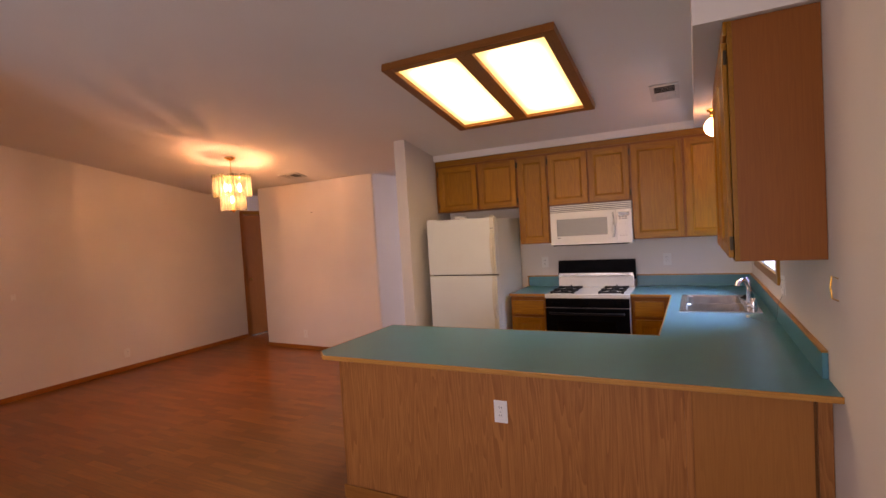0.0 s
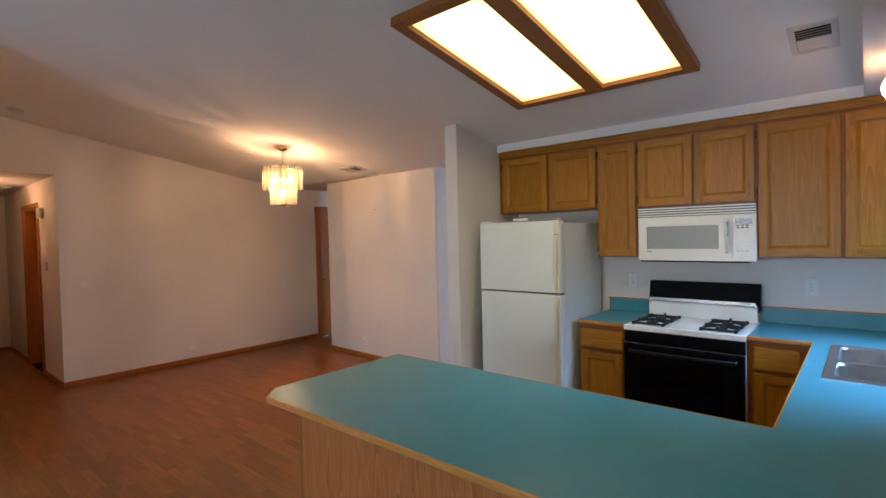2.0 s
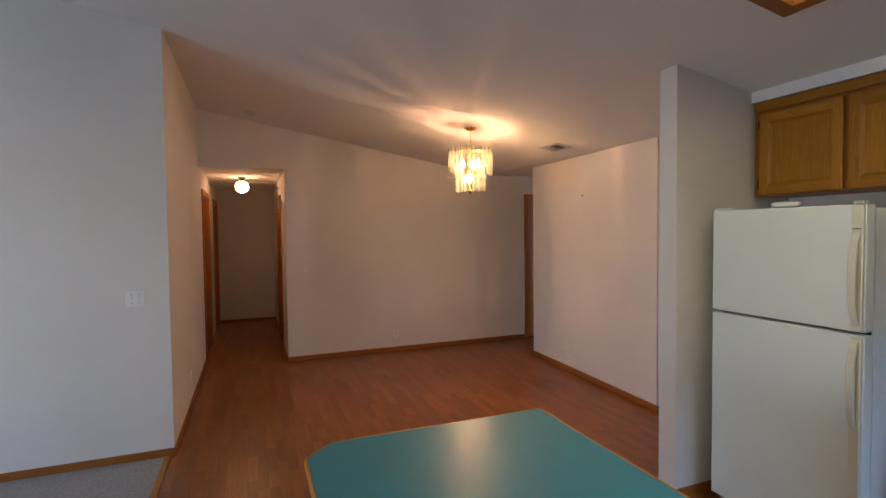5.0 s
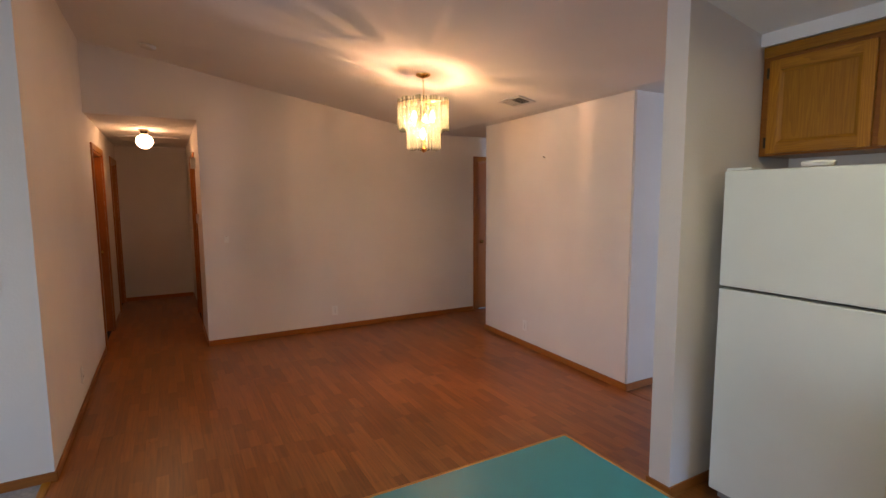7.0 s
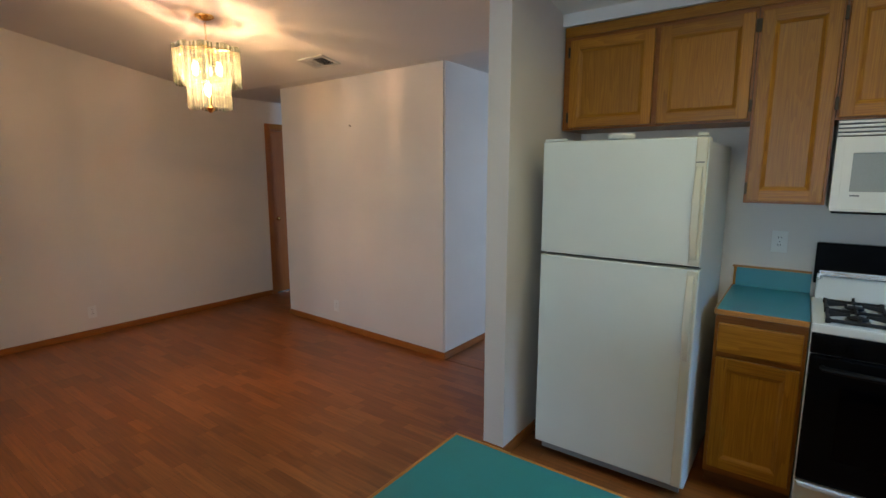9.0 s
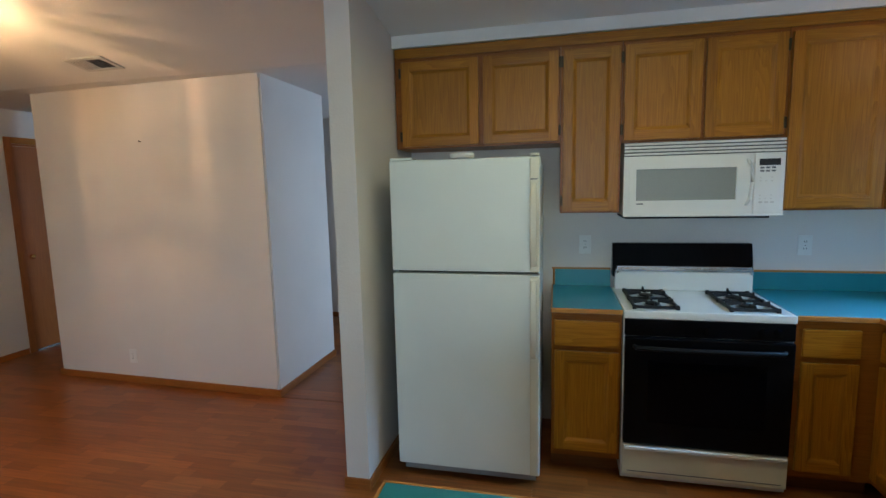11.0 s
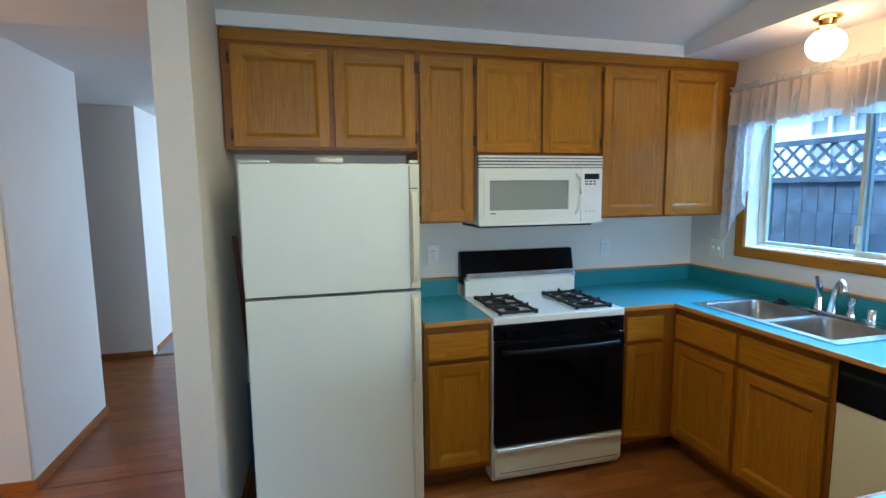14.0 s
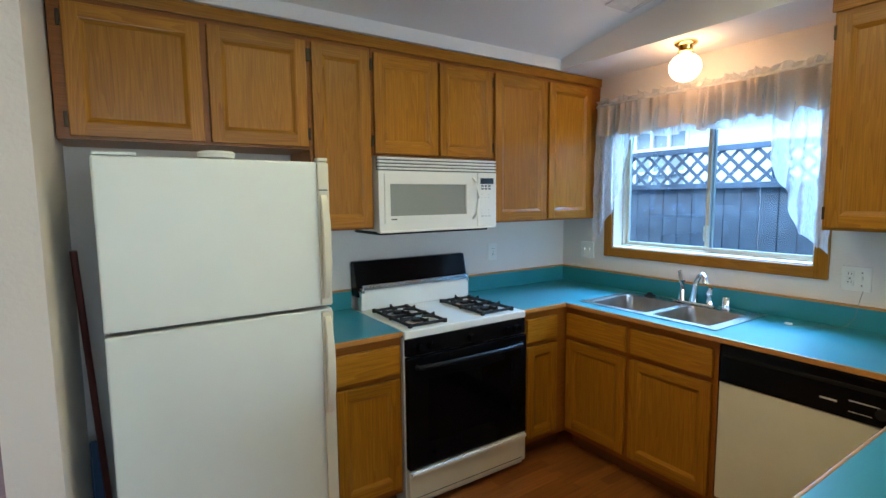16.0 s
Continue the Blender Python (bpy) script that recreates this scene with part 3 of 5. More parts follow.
baseboard(-3.022, -3.022 + T, 5.915, 6.85, 1)
baseboard(-3.146 - T, -3.146, 5.915, 6.99, 1)


def doorway(name, wall_axis, face, out, u0, u1, h, label, leaf=True, setback=0.09):
    """Oak casing round an opening in a wall face, with a slab door set back in it."""
    ob = thing(name, (face, u0, 0) if wall_axis == 0 else (u0, face, 0), label, "door")
    ob["kind"] = "structure"

    def bx(ua, ub, za, zb, pa, pb, bev=0.004):
        pa, pb = min(pa, pb), max(pa, pb)
        return box(pa, pb, ua, ub, za, zb, bev) if wall_axis == 0 else box(ua, ub, pa, pb, za, zb, bev)
    w, t = 0.062, 0.016 * out
    part("casing_side", bx(u0 - w, u0, 0, h + w, face, face + t), DOOROAK, ob)
    part("casing_side", bx(u1, u1 + w, 0, h + w, face, face + t), DOOROAK, ob)
    part("casing_head", bx(u0, u1, h, h + w, face, face + t), OAK[1 - wall_axis], ob)
    inner = face - 0.12 * out
    part("jamb", bx(u0, u0 + 0.018, 0, h, face, inner, 0.002), DOOROAK, ob)
    part("jamb", bx(u1 - 0.018, u1, 0, h, face, inner, 0.002), DOOROAK, ob)
    part("jamb_head", bx(u0 + 0.018, u1 - 0.018, h - 0.018, h, face, inner, 0.002), DOOROAK, ob)
    if leaf:
        p = face - setback * out
        leaf_ob = part("door_leaf", bx(u0 + 0.02, u1 - 0.02, 0.008, h - 0.02, p, p - 0.035 * out, 0.002), DOOROAK, ob)
        k = u0 + 0.08
        c = (p + 0.03 * out, k, 0.95) if wall_axis == 0 else (k, p + 0.03 * out, 0.95)
        b = bmesh.new()
        bmesh.ops.create_uvsphere(b, u_segments=14, v_segments=8, radius=0.027, matrix=Matrix.Translation(c))
        part("door_knob", b, BRASS, leaf_ob, "brass knob", True)
    return ob


doorway("door_1", 1, HL, 1, -8.45, -7.57, 2.07, "stained wood hallway door in an oak casing")
doorway("door_2", 1, HL, 1, -10.24, -9.46, 2.07, "second stained wood hallway door in an oak casing")
doorway("door_3", 1, HR, -1, -8.95, -8.12, 2.05, "open doorway in an oak casing off the hallway", leaf=False)
doorway("door_4", 0, XF, 1, 7.43, 8.23, 2.05, "stained wood closet door in the dining room wall", setback=0.03)
# the open leaf of the side room, swung inside
leaf = thing("side_room_door", (-8.17, 4.14, 0), "stained wood door standing open into a side room", "door")
part("door_leaf", box(-8.19, -8.155, 4.15, 4.88, 0.008, 2.03, 0.003), DOOROAK, leaf)

# ---- kitchen window ----
y0, y1, z0, z1 = WIN
win = thing("window_1", (XW, y0, z0), "two-pane sliding window in an oak casing with rain drops", "window")
win["kind"] = "structure"
cw = 0.062
part("casing_side", box(-0.018, 0, y0 - cw, y0, z0 - cw, z1 + cw, 0.004), OAK[2], win)
part("casing_side", box(-0.018, 0, y1, y1 + cw, z0 - cw, z1 + cw, 0.004), OAK[2], win)
part("casing_bottom", box(-0.018, 0, y0, y1, z0 - cw, z0, 0.004), OAK[1], win)
part("casing_head", box(-0.018, 0, y0, y1, z1, z1 + cw, 0.004), OAK[1], win)
part("reveal", slab(0, -0.004, 0.085, [y0, y1], [z0, z1], [(y0 + 0.008, y1 - 0.008, z0 + 0.008, z1 - 0.008)]), WALL, win, "painted window return")
part("window_frame", slab(0, 0.085, 0.145, [y0, y1], [z0, z1], [(y0 + 0.016, y1 - 0.016, z0 + 0.016, z1 - 0.016)]), VINYL, win)
ym = 5.815
for ya, yb, xp in ((y0 + 0.016, ym + 0.014, 0.095), (ym - 0.014, y1 - 0.016, 0.12)):
    sash = part("sash", slab(0, xp, xp + 0.022, [ya, yb], [z0 + 0.016, z1 - 0.016], [(ya + 0.02, yb - 0.02, z0 + 0.038, z1 - 0.036)]), VINYL, win)
    pane = part("pane", box(xp + 0.008, xp + 0.013, ya + 0.018, yb - 0.018, z0 + 0.036, z1 - 0.034), DAYGLASS, sash)
    pane.visible_shadow = False
drops = bmesh.new()
rd = random.Random(11)
for i in range(420):
    r = rd.uniform(0.0009, 0.0023)
    bmesh.ops.create_icosphere(drops, subdivisions=1, radius=r, matrix=Matrix.Translation((0.1335, rd.uniform(5.83, 6.33), 1.27 + 0.62 * rd.random() ** 1.3)))
tagged(part("raindrops", drops, clear_glass("water_drop", (0.9, 0.95, 1.0), 0.2), win, "scattered rain drops on the glass"), "", "", "", "stuff")
part("latch", box(0.078, 0.096, ym - 0.004, ym + 0.016, 1.27, 1.36, 0.003), VINYL, win)

# ---- den window ----
DX0, DX1, DZ0, DZ1 = -3.99, -2.92, 0.71, 2.02
win2 = thing("window_2", (DX0, YD, DZ0), "den window in an oak casing with garden beyond", "window")
win2["kind"] = "structure"
part("casing_side", box(DX0 - 0.062, DX0, YD - 0.016, YD, DZ0 - 0.062, DZ1 + 0.062, 0.004), OAK[2], win2)
part("casing_side", box(DX1, DX1 + 0.062, YD - 0.016, YD, DZ0 - 0.062, DZ1 + 0.062, 0.004), OAK[2], win2)
part("casing_bottom", box(DX0, DX1, YD - 0.016, YD, DZ0 - 0.062, DZ0, 0.004), OAK[0], win2)
part("casing_head", box(DX0, DX1, YD - 0.016, YD, DZ1, DZ1 + 0.062, 0.004), OAK[0], win2)
cells = [(DX0 + 0.03 + i * 0.512, DX0 + 0.515 + i * 0.512, DZ0 + 0.03 + k * 0.317, DZ0 + 0.331 + k * 0.317) for i in range(2) for k in range(4)]
part("window_frame", slab(1, YD + 0.05, YD + 0.09, [DX0, DX1], [DZ0, DZ1], cells), VINYL, win2)
for xa, xb, za, zb in cells:
    part("pane", box(xa - 0.004, xb + 0.004, YD + 0.068, YD + 0.072, za - 0.004, zb + 0.004), DAYGLASS, win2).visible_shadow = False

# ---- kitchen: cabinets ----


def shaker(parent, axis, front, out, u0, u1, z0, z1, hinge_at=None, flat=False):
    """A cabinet door (or drawer front) facing along an axis: stiles, rails, sunk panel and hinges."""
    hor = OAK[1 - axis]

    def bx(ua, ub, za, zb, d0, d1, bev):
        pa, pb = sorted((front + out * (d0 + 0.002), front + out * (d1 + 0.002)))
        return box(pa, pb, ua, ub, za, zb, bev) if axis == 0 else box(ua, ub, pa, pb, za, zb, bev)
    t = 0.019
    if flat:
        return part("drawer_front", bx(u0, u1, z0, z1, 0, t, 0.006), hor, parent)
    w = 0.052
    door = part("door", bx(u0 + w - 0.004, u1 - w + 0.004, z0 + w - 0.004, z1 - w + 0.004, 0.001, 0.0085, 0.0), PANELOAK, parent)
    part("stile", bx(u0, u0 + w, z0, z1, 0, t, 0.0035), OAK[2], door)
    part("stile", bx(u1 - w, u1, z0, z1, 0, t, 0.0035), OAK[2], door)
    part("rail", bx(u0 + w - 0.003, u1 - w + 0.003, z0, z0 + w, 0, t - 0.0006, 0.003), hor, door)
    part("rail", bx(u0 + w - 0.003, u1 - w + 0.003, z1 - w, z1, 0, t - 0.0006, 0.003), hor, door)
    # mitred ogee bead that slopes from the frame down to the panel
    rings = []
    for inset, d in ((-0.0025, t - 0.0015), (0.003, t - 0.0025), (0.010, 0.0125), (0.018, 0.0084)):
        p = front + out * (d + 0.002)
        ring = [(u0 + w + inset, z0 + w + inset), (u1 - w - inset, z0 + w + inset), (u1 - w - inset, z1 - w - inset), (u0 + w + inset, z1 - w - inset)]
        rings.append([Vector((p, u, z) if axis == 0 else (u, p, z)) for u, z in ring])
    for k in range(4):
        b = bmesh.new()
        strip = [(b.verts.new(r[k]), b.verts.new(r[(k + 1) % 4])) for r in rings]
        for (a0, a1), (c0, c1) in zip(strip, strip[1:]):
            f = b.faces.new((a0, a1, c1, c0))
            f.normal_update()
            if f.normal[axis] * out < 0:
                f.normal_flip()
        part("bead", b, (hor, OAK[2])[k % 2], door)
    if hinge_at is not None:
        for z in (z0 + 0.06, z1 - 0.06):
            h = hinge_at
            part("hinge", bx(min(h, h + 0.0), h + 0.012, z - 0.028, z + 0.028, 0.001, 0.014, 0.002), DARKMETAL, door, "dark bronze hinge")
    return door


UF = 6.545                       # face of the back wall cabinets
TOPZ = SOF


def upper(label, x0, x1, z0, doors, hinge=()):
    ob = thing("wall_cabinet", (x0, YB, z0), label, "cabinet", "oak wall cabinets")
    body = box(x0 + 0.001, x1 - 0.001, UF + 0.018, YB - 0.002, z0, TOPZ - 0.001, 0.0)
    part("body", body, OAK[2], ob)
    part("face_frame", slab(1, UF, UF + 0.018, [x0 + 0.001, x1 - 0.001], [z0, TOPZ - 0.001], []), SHADEDOAK, ob)
    for i, (a, b) in enumerate(doors):
        shaker(ob, 1, UF, -1, a, b, z0 + 0.011, 2.268, hinge[i] if i < len(hinge) else None)
    return ob


upper("two-door oak wall cabinet above the refrigerator", -3.016, -2.068, 1.776, [(-2.974, -2.520), (-2.494, -2.080)], [-2.989, -2.078])
upper("tall single-door oak wall cabinet beside the microwave", -2.068, -1.748, 1.388, [(-2.054, -1.760)], [-2.066])
upper("short two-door oak wall cabinet above the microwave", -1.748, -0.965, 1.762, [(-1.738, -1.360), (-1.343, -0.979)], [-1.754, -0.977])
upper("two-door oak wall cabinet in the corner by the window", -0.965, -0.003, 1.391, [(-0.955, -0.532), (-0.511, -0.112)], [])
crown = tagged(part("cabinet_molding", box(-3.012, -0.004, UF - 0.012, UF - 0.0005, 2.29, TOPZ - 0.004, 0.004), OAK[0]), "oak frieze molding along the tops of the cabinets", "molding")

wc = thing("wall_cabinet", (0, 3.93, 1.392), "oak wall cabinet with a plain end panel beside the sink window", "cabinet", "oak wall cabinets")
CF = -0.305
part("body", box(CF + 0.018, -0.002, 3.95, 5.105, 1.392, TOPZ - 0.002), OAK[2], wc)
part("end_panel", box(CF + 0.018, -0.002, 3.93, 3.95, 1.388, TOPZ - 0.002, 0.002), oak("end_panel_oak", 2, (0.31, 0.094, 0.019), (0.225, 0.063, 0.011), 0.4, 0.25), wc, "plain veneered end panel")
part("face_frame", box(CF, CF + 0.018, 3.93, 5.105, 1.388, TOPZ - 0.002, 0.001), OAK[1], wc)
shaker(wc, 0, CF, -1, 3.942, 4.51, 1.402, 2.268, 3.93)
shaker(wc, 0, CF, -1, 4.525, 5.092, 1.402, 2.268, 5.092)
part("crown", box(CF - 0.014, CF - 0.0005, 3.92, 5.115, 2.29, TOPZ - 0.003, 0.004), OAK[1], wc)


def base_cabinet(label, x0, x1, y0, y1, fronts, axis, face, out):
    """A base unit: carcass, recessed toe kick, face frame, drawer fronts and doors."""
    ob = thing("base_cabinet", (x0, y0, 0), label, "cabinet", "oak base cabinets")
    if axis == 1:
        part("body", box(x0, x1, face + 0.018, y1, 0.1, 0.888), OAK[2], ob)
        part("face_frame", box(x0, x1, face, face + 0.018, 0.1, 0.888, 0.001), SHADEDOAK, ob)
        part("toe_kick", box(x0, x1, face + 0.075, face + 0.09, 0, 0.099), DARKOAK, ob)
    else:
        part("body", box(face + 0.018, x1, y0, y1, 0.1, 0.735), OAK[2], ob)
        part("face_frame", box(face, face + 0.018, y0, y1, 0.1, 0.888, 0.001), SHADEDOAK, ob)
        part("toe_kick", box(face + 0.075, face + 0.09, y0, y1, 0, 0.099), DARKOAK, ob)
    for u0, u1 in fronts:
        shaker(ob, axis, face, out, u0, u1, 0.712, 0.850, flat=True)
        shaker(ob, axis, face, out, u0, u1, 0.138, 0.686)
    return ob


BF, IF = 6.265, -0.617           # faces of the back run and of the sink run
base_cabinet("narrow oak base cabinet between refrigerator and range", -2.108, -1.757, BF, YB - 0.002, [(-2.092, -1.770)], 1, BF, -1)
base_cabinet("narrow oak corner base cabinet beside the range", -0.981, IF + 0.018, BF, YB - 0.002, [(-0.950, -0.712)], 1, BF, -1)
base_cabinet("oak sink base cabinet with two doors", IF, -0.002, 5.352, 6.264, [(5.832, 6.245), (5.372, 5.802)], 0, IF, -1)

# ---- kitchen: worktops ----
CT0, CT1 = 0.889, 0.915
left_top = thing("countertop", (-2.125, 6.26, CT0), "teal laminate worktop with oak edging between refrigerator and range", "countertop")
part("laminate_top", box(-2.103, -1.757, 6.244, YB - 0.002, CT0, CT1), TEAL, left_top)
part("edging", box(-2.112, -1.757, 6.235, 6.244, CT0 + 0.002, CT1 + 0.001, 0.0035), EDGEOAK[0], left_top, "oak edging")
part("edging", box(-2.112, -2.103, 6.244, YB - 0.002, CT0 + 0.002, CT1 + 0.001, 0.0035), EDGEOAK[1], left_top, "oak edging")
part("backsplash", box(-2.092, -1.757, YB - 0.022, YB - 0.002, CT1, 1.018), TEAL, left_top)
part("splash_cap", box(-2.112, -1.757, YB - 0.025, YB - 0.002, 1.018, 1.028, 0.002), EDGEOAK[0], left_top, "oak cap strip")
part("splash_end", box(-2.105, -2.093, YB - 0.022, YB - 0.002, CT1 + 0.001, 1.018, 0.002), OAK[2], left_top)

main = thing("countertop", (-0.6, 5.0, CT0), "long teal laminate worktop with oak edging, running round into a peninsula", "countertop")
SX0, SX1, SY0, SY1 = -0.56, -0.11, 5.42, 6.19     # sink cut-out
part("laminate_top", slab(2, CT0, CT1, [-0.981, -0.646, -0.002], [4.630, 6.244, YB - 0.002], [(-0.981, -0.646, 4.630, 6.244), (SX0 + 0.02, SX1 - 0.02, SY0 + 0.02, SY1 - 0.02)]), TEAL, main)
PEN = [(-2.446, 3.857), (-2.359, 3.772), (-0.002, 3.772), (-0.002, 4.630), (-2.446, 4.630)]
part("peninsula_top", prism(PEN, CT0, CT1), TEAL, main)
part("edging", box(-0.981, -0.655, 6.235, 6.244, CT0 + 0.002, CT1 + 0.001, 0.0035), EDGEOAK[0], main, "oak edging")
part("edging", box(-0.655, -0.646, 4.639, 6.244, CT0 + 0.002, CT1 + 0.001, 0.0035), EDGEOAK[1], main, "oak edging")
part("edging", box(-2.455, -0.646, 4.630, 4.639, CT0 + 0.002, CT1 + 0.001, 0.0035), EDGEOAK[0], main, "oak edging")
part("edging", box(-2.455, -2.446, 3.853, 4.630, CT0 + 0.002, CT1 + 0.001, 0.0035), EDGEOAK[1], main, "oak edging")
part("edging", box(-2.359, -0.0, 3.763, 3.772, CT0 + 0.002, CT1 + 0.001, 0.0035), EDGEOAK[0], main, "oak edging")
part("edging", prism([(-2.455, 3.853), (-2.363, 3.763), (-2.358, 3.772), (-2.446, 3.858)], CT0 + 0.002, CT1 + 0.001, 0.002), EDGEOAK[0], main, "clipped corner edging")
part("backsplash", box(-0.981, -0.024, YB - 0.022, YB - 0.002, CT1, 1.018), TEAL, main)
part("backsplash", box(-0.022, -0.002, 3.985, YB - 0.002, CT1, 1.018), TEAL, main)
part("splash_cap", box(-0.981, -0.026, YB - 0.025, YB - 0.002, 1.018, 1.028, 0.002), EDGEOAK[0], main, "oak cap strip")
part("splash_cap", box(-0.025, -0.002, 3.983, YB - 0.002, 1.018, 1.028, 0.002), EDGEOAK[1], main, "oak cap strip")

# ---- peninsula ----
PY, PX = 3.94, -2.39             # face and end of the peninsula
pen = thing("peninsula", (-1.2, PY, 0), "oak-veneered peninsula with upright grain under the worktop", "cabinet")
part("back_panel", slab(1, PY, PY + 0.012, [PX + 0.015, -0.50], [0.0, CT0]), PLY, pen, "vertical-grained oak veneer panel")
part("side_panel", slab(1, PY - 0.003, PY + 0.012, [-0.49, -0.062], [0.0, CT0]), oak("panel_oak", 2, (0.43, 0.155, 0.038), (0.32, 0.108, 0.024), 0.4, 0.3), pen, "plain oak panel")
part("corner_stile", box(-0.515, -0.485, PY - 0.008, PY + 0.005, 0.0, CT0, 0.003), PLY, pen)
part("wall_filler", box(-0.062, -0.05, PY + 0.008, PY + 0.02, 0.0, CT0), DARKOAK, pen)
part("wall_post", box(-0.05, -0.002, PY - 0.010, PY + 0.03, 0.0, CT0, 0.003), PLY, pen)
part("end_panel", box(PX, PX + 0.015, PY - 0.004, 4.60, 0.0, CT0, 0.002), PLY, pen)
part("kick_board", box(PX - 0.013, -0.055, PY - 0.016, PY - 0.004, 0.0, 0.080, 0.004), BASEOAK[0], pen)
part("kick_board", box(PX - 0.013, PX - 0.001, PY - 0.003, 4.60, 0.0, 0.080, 0.004), BASEOAK[1], pen)
part("body", box(PX + 0.016, -0.64, PY + 0.013, 4.58, 0.10, CT0 - 0.002), OAK[2], pen)
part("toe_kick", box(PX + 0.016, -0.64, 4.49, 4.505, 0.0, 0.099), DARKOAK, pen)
for a, b in ((-2.34, -1.80), (-1.78, -1.26), (-1.24, -0.72)):
    shaker(pen, 1, 4.581, 1, a, b, 0.712, 0.850, flat=True)
    shaker(pen, 1, 4.581, 1, a, b, 0.138, 0.686)


def plate(at, axis, out, kind, w=0.072, h=0.115, label="white duplex outlet plate", name="outlet"):
    """A wall plate with sockets or toggles. at: its centre on the wall; axis: the wall's normal."""
    x, y, z = at
    ob = thing(name, at, label, "outlet" if kind == "outlet" else "switch")

    def bx(u0, u1, za, zb, d0, d1, bev=0.0):
        u = (y, x)[axis]
        p = (x, y)[axis]
        pa, pb = sorted((p + out * d0, p + out * d1))
        return box(pa, pb, u + u0, u + u1, z + za, z + zb, bev) if axis == 0 else box(u + u0, u + u1, pa, pb, z + za, z + zb, bev)
    part("plate", bx(-w / 2, w / 2, -h / 2, h / 2, 0.0, 0.006, 0.003), PLASTIC, ob)
    n = max(1, round(w / 0.07))
    for i in range(n):
        c = (i - (n - 1) / 2) * 0.046
        k = kind if kind != "mixed" else ("switch", "outlet")[i % 2]
        if k == "outlet":
            for dz in (-0.02, 0.02):
                s = part("socket", bx(c - 0.016, c + 0.016, dz - 0.013, dz + 0.013, 0.006, 0.008, 0.002), PLASTIC, ob)
                for du in (-0.006, 0.006):
                    part("slot", bx(c + du - 0.0013, c + du + 0.0013, dz - 0.002, dz + 0.007, 0.0081, 0.0085), DARK, s)
        else:
            part("toggle", bx(c - 0.005, c + 0.005, -0.004, 0.012, 0.006, 0.018, 0.002), PLASTIC, ob)
        for dz in ((0.0,) if k == "outlet" else (-0.03, 0.03)):
            part("screw", bx(c - 0.003, c + 0.003, dz - 0.003, dz + 0.003, 0.0062, 0.0085, 0.001), STEEL, ob)
    return ob


plate((-1.361, PY, 0.645), 1, -1, "outlet", label="white duplex outlet on the peninsula panel")
plate((-1.91, YB, 1.172), 1, -1, "outlet", label="white outlet on the wall between refrigerator and range")
plate((-0.70, YB, 1.172), 1, -1, "outlet", label="white outlet on the wall beside the range")
plate((0.0, 6.63, 1.160), 0, -1, "switch", 0.115, label="white double switch plate in the window corner", name="switch_plate")
plate((0.0, 5.06, 1.150), 0, -1, "mixed", 0.115, label="white switch and outlet plate beside the window", name="switch_plate")
plate((NW, 2.875, 1.144), 0, 1, "switch", 0.118, label="white double switch plate on the living room wall", name="switch_plate")
plate((XF, 4.252, 1.133), 0, 1, "switch", 0.045, 0.07, label="small white wall control by the hallway", name="wall_control")
plate((XF, 5.405, 0.226), 0, 1, "outlet", label="white outlet low on the dining room wall")
plate((-5.47, 6.926, 0.225), 1, -1, "outlet", label="white outlet low on the blotched wall")
plate((-5.95, HL, 0.25), 1, 1, "outlet", label="white outlet low on the hallway-side wall")
plate((-4.17, 10.3, 0.35), 0, 1, "outlet", label="white outlet in the den")

# ---- refrigerator ----
fr = thing("refrigerator", (-2.53, 6.4, 0), "white top-freezer refrigerator with a textured enamel finish", "refrigerator")
FX0, FX1, FY = -2.908, -2.162, 6.067
part("body", box(FX0 + 0.004, FX1 - 0.004, FY + 0.075, 6.82, 0.03, 1.668, 0.006), ENAMEL, fr)
part("gasket", box(FX0 + 0.014, FX1 - 0.014, FY + 0.062, FY + 0.0755, 0.10, 1.66), BLACKP, fr)
part("base_grille", box(FX0 + 0.02, FX1 - 0.02, FY + 0.05, FY + 0.07, 0.02, 0.075, 0.003), mat("grey_grille", (0.25, 0.25, 0.24), 0.5, mottle=0.1, mottle_scale=20), fr)
for x in (FX0 + 0.06, FX1 - 0.06):
    part("roller_foot", box(x - 0.02, x + 0.02, FY + 0.09, FY + 0.13, 0.0, 0.03, 0.004), BLACKP, fr)
up = part("freezer_door", box(FX0, FX1, FY, FY + 0.062, 1.128, 1.684, 0.008), ENAMEL, fr)
lo = part("fridge_door", box(FX0, FX1, FY, FY + 0.062, 0.076, 1.116, 0.008), ENAMEL, fr)


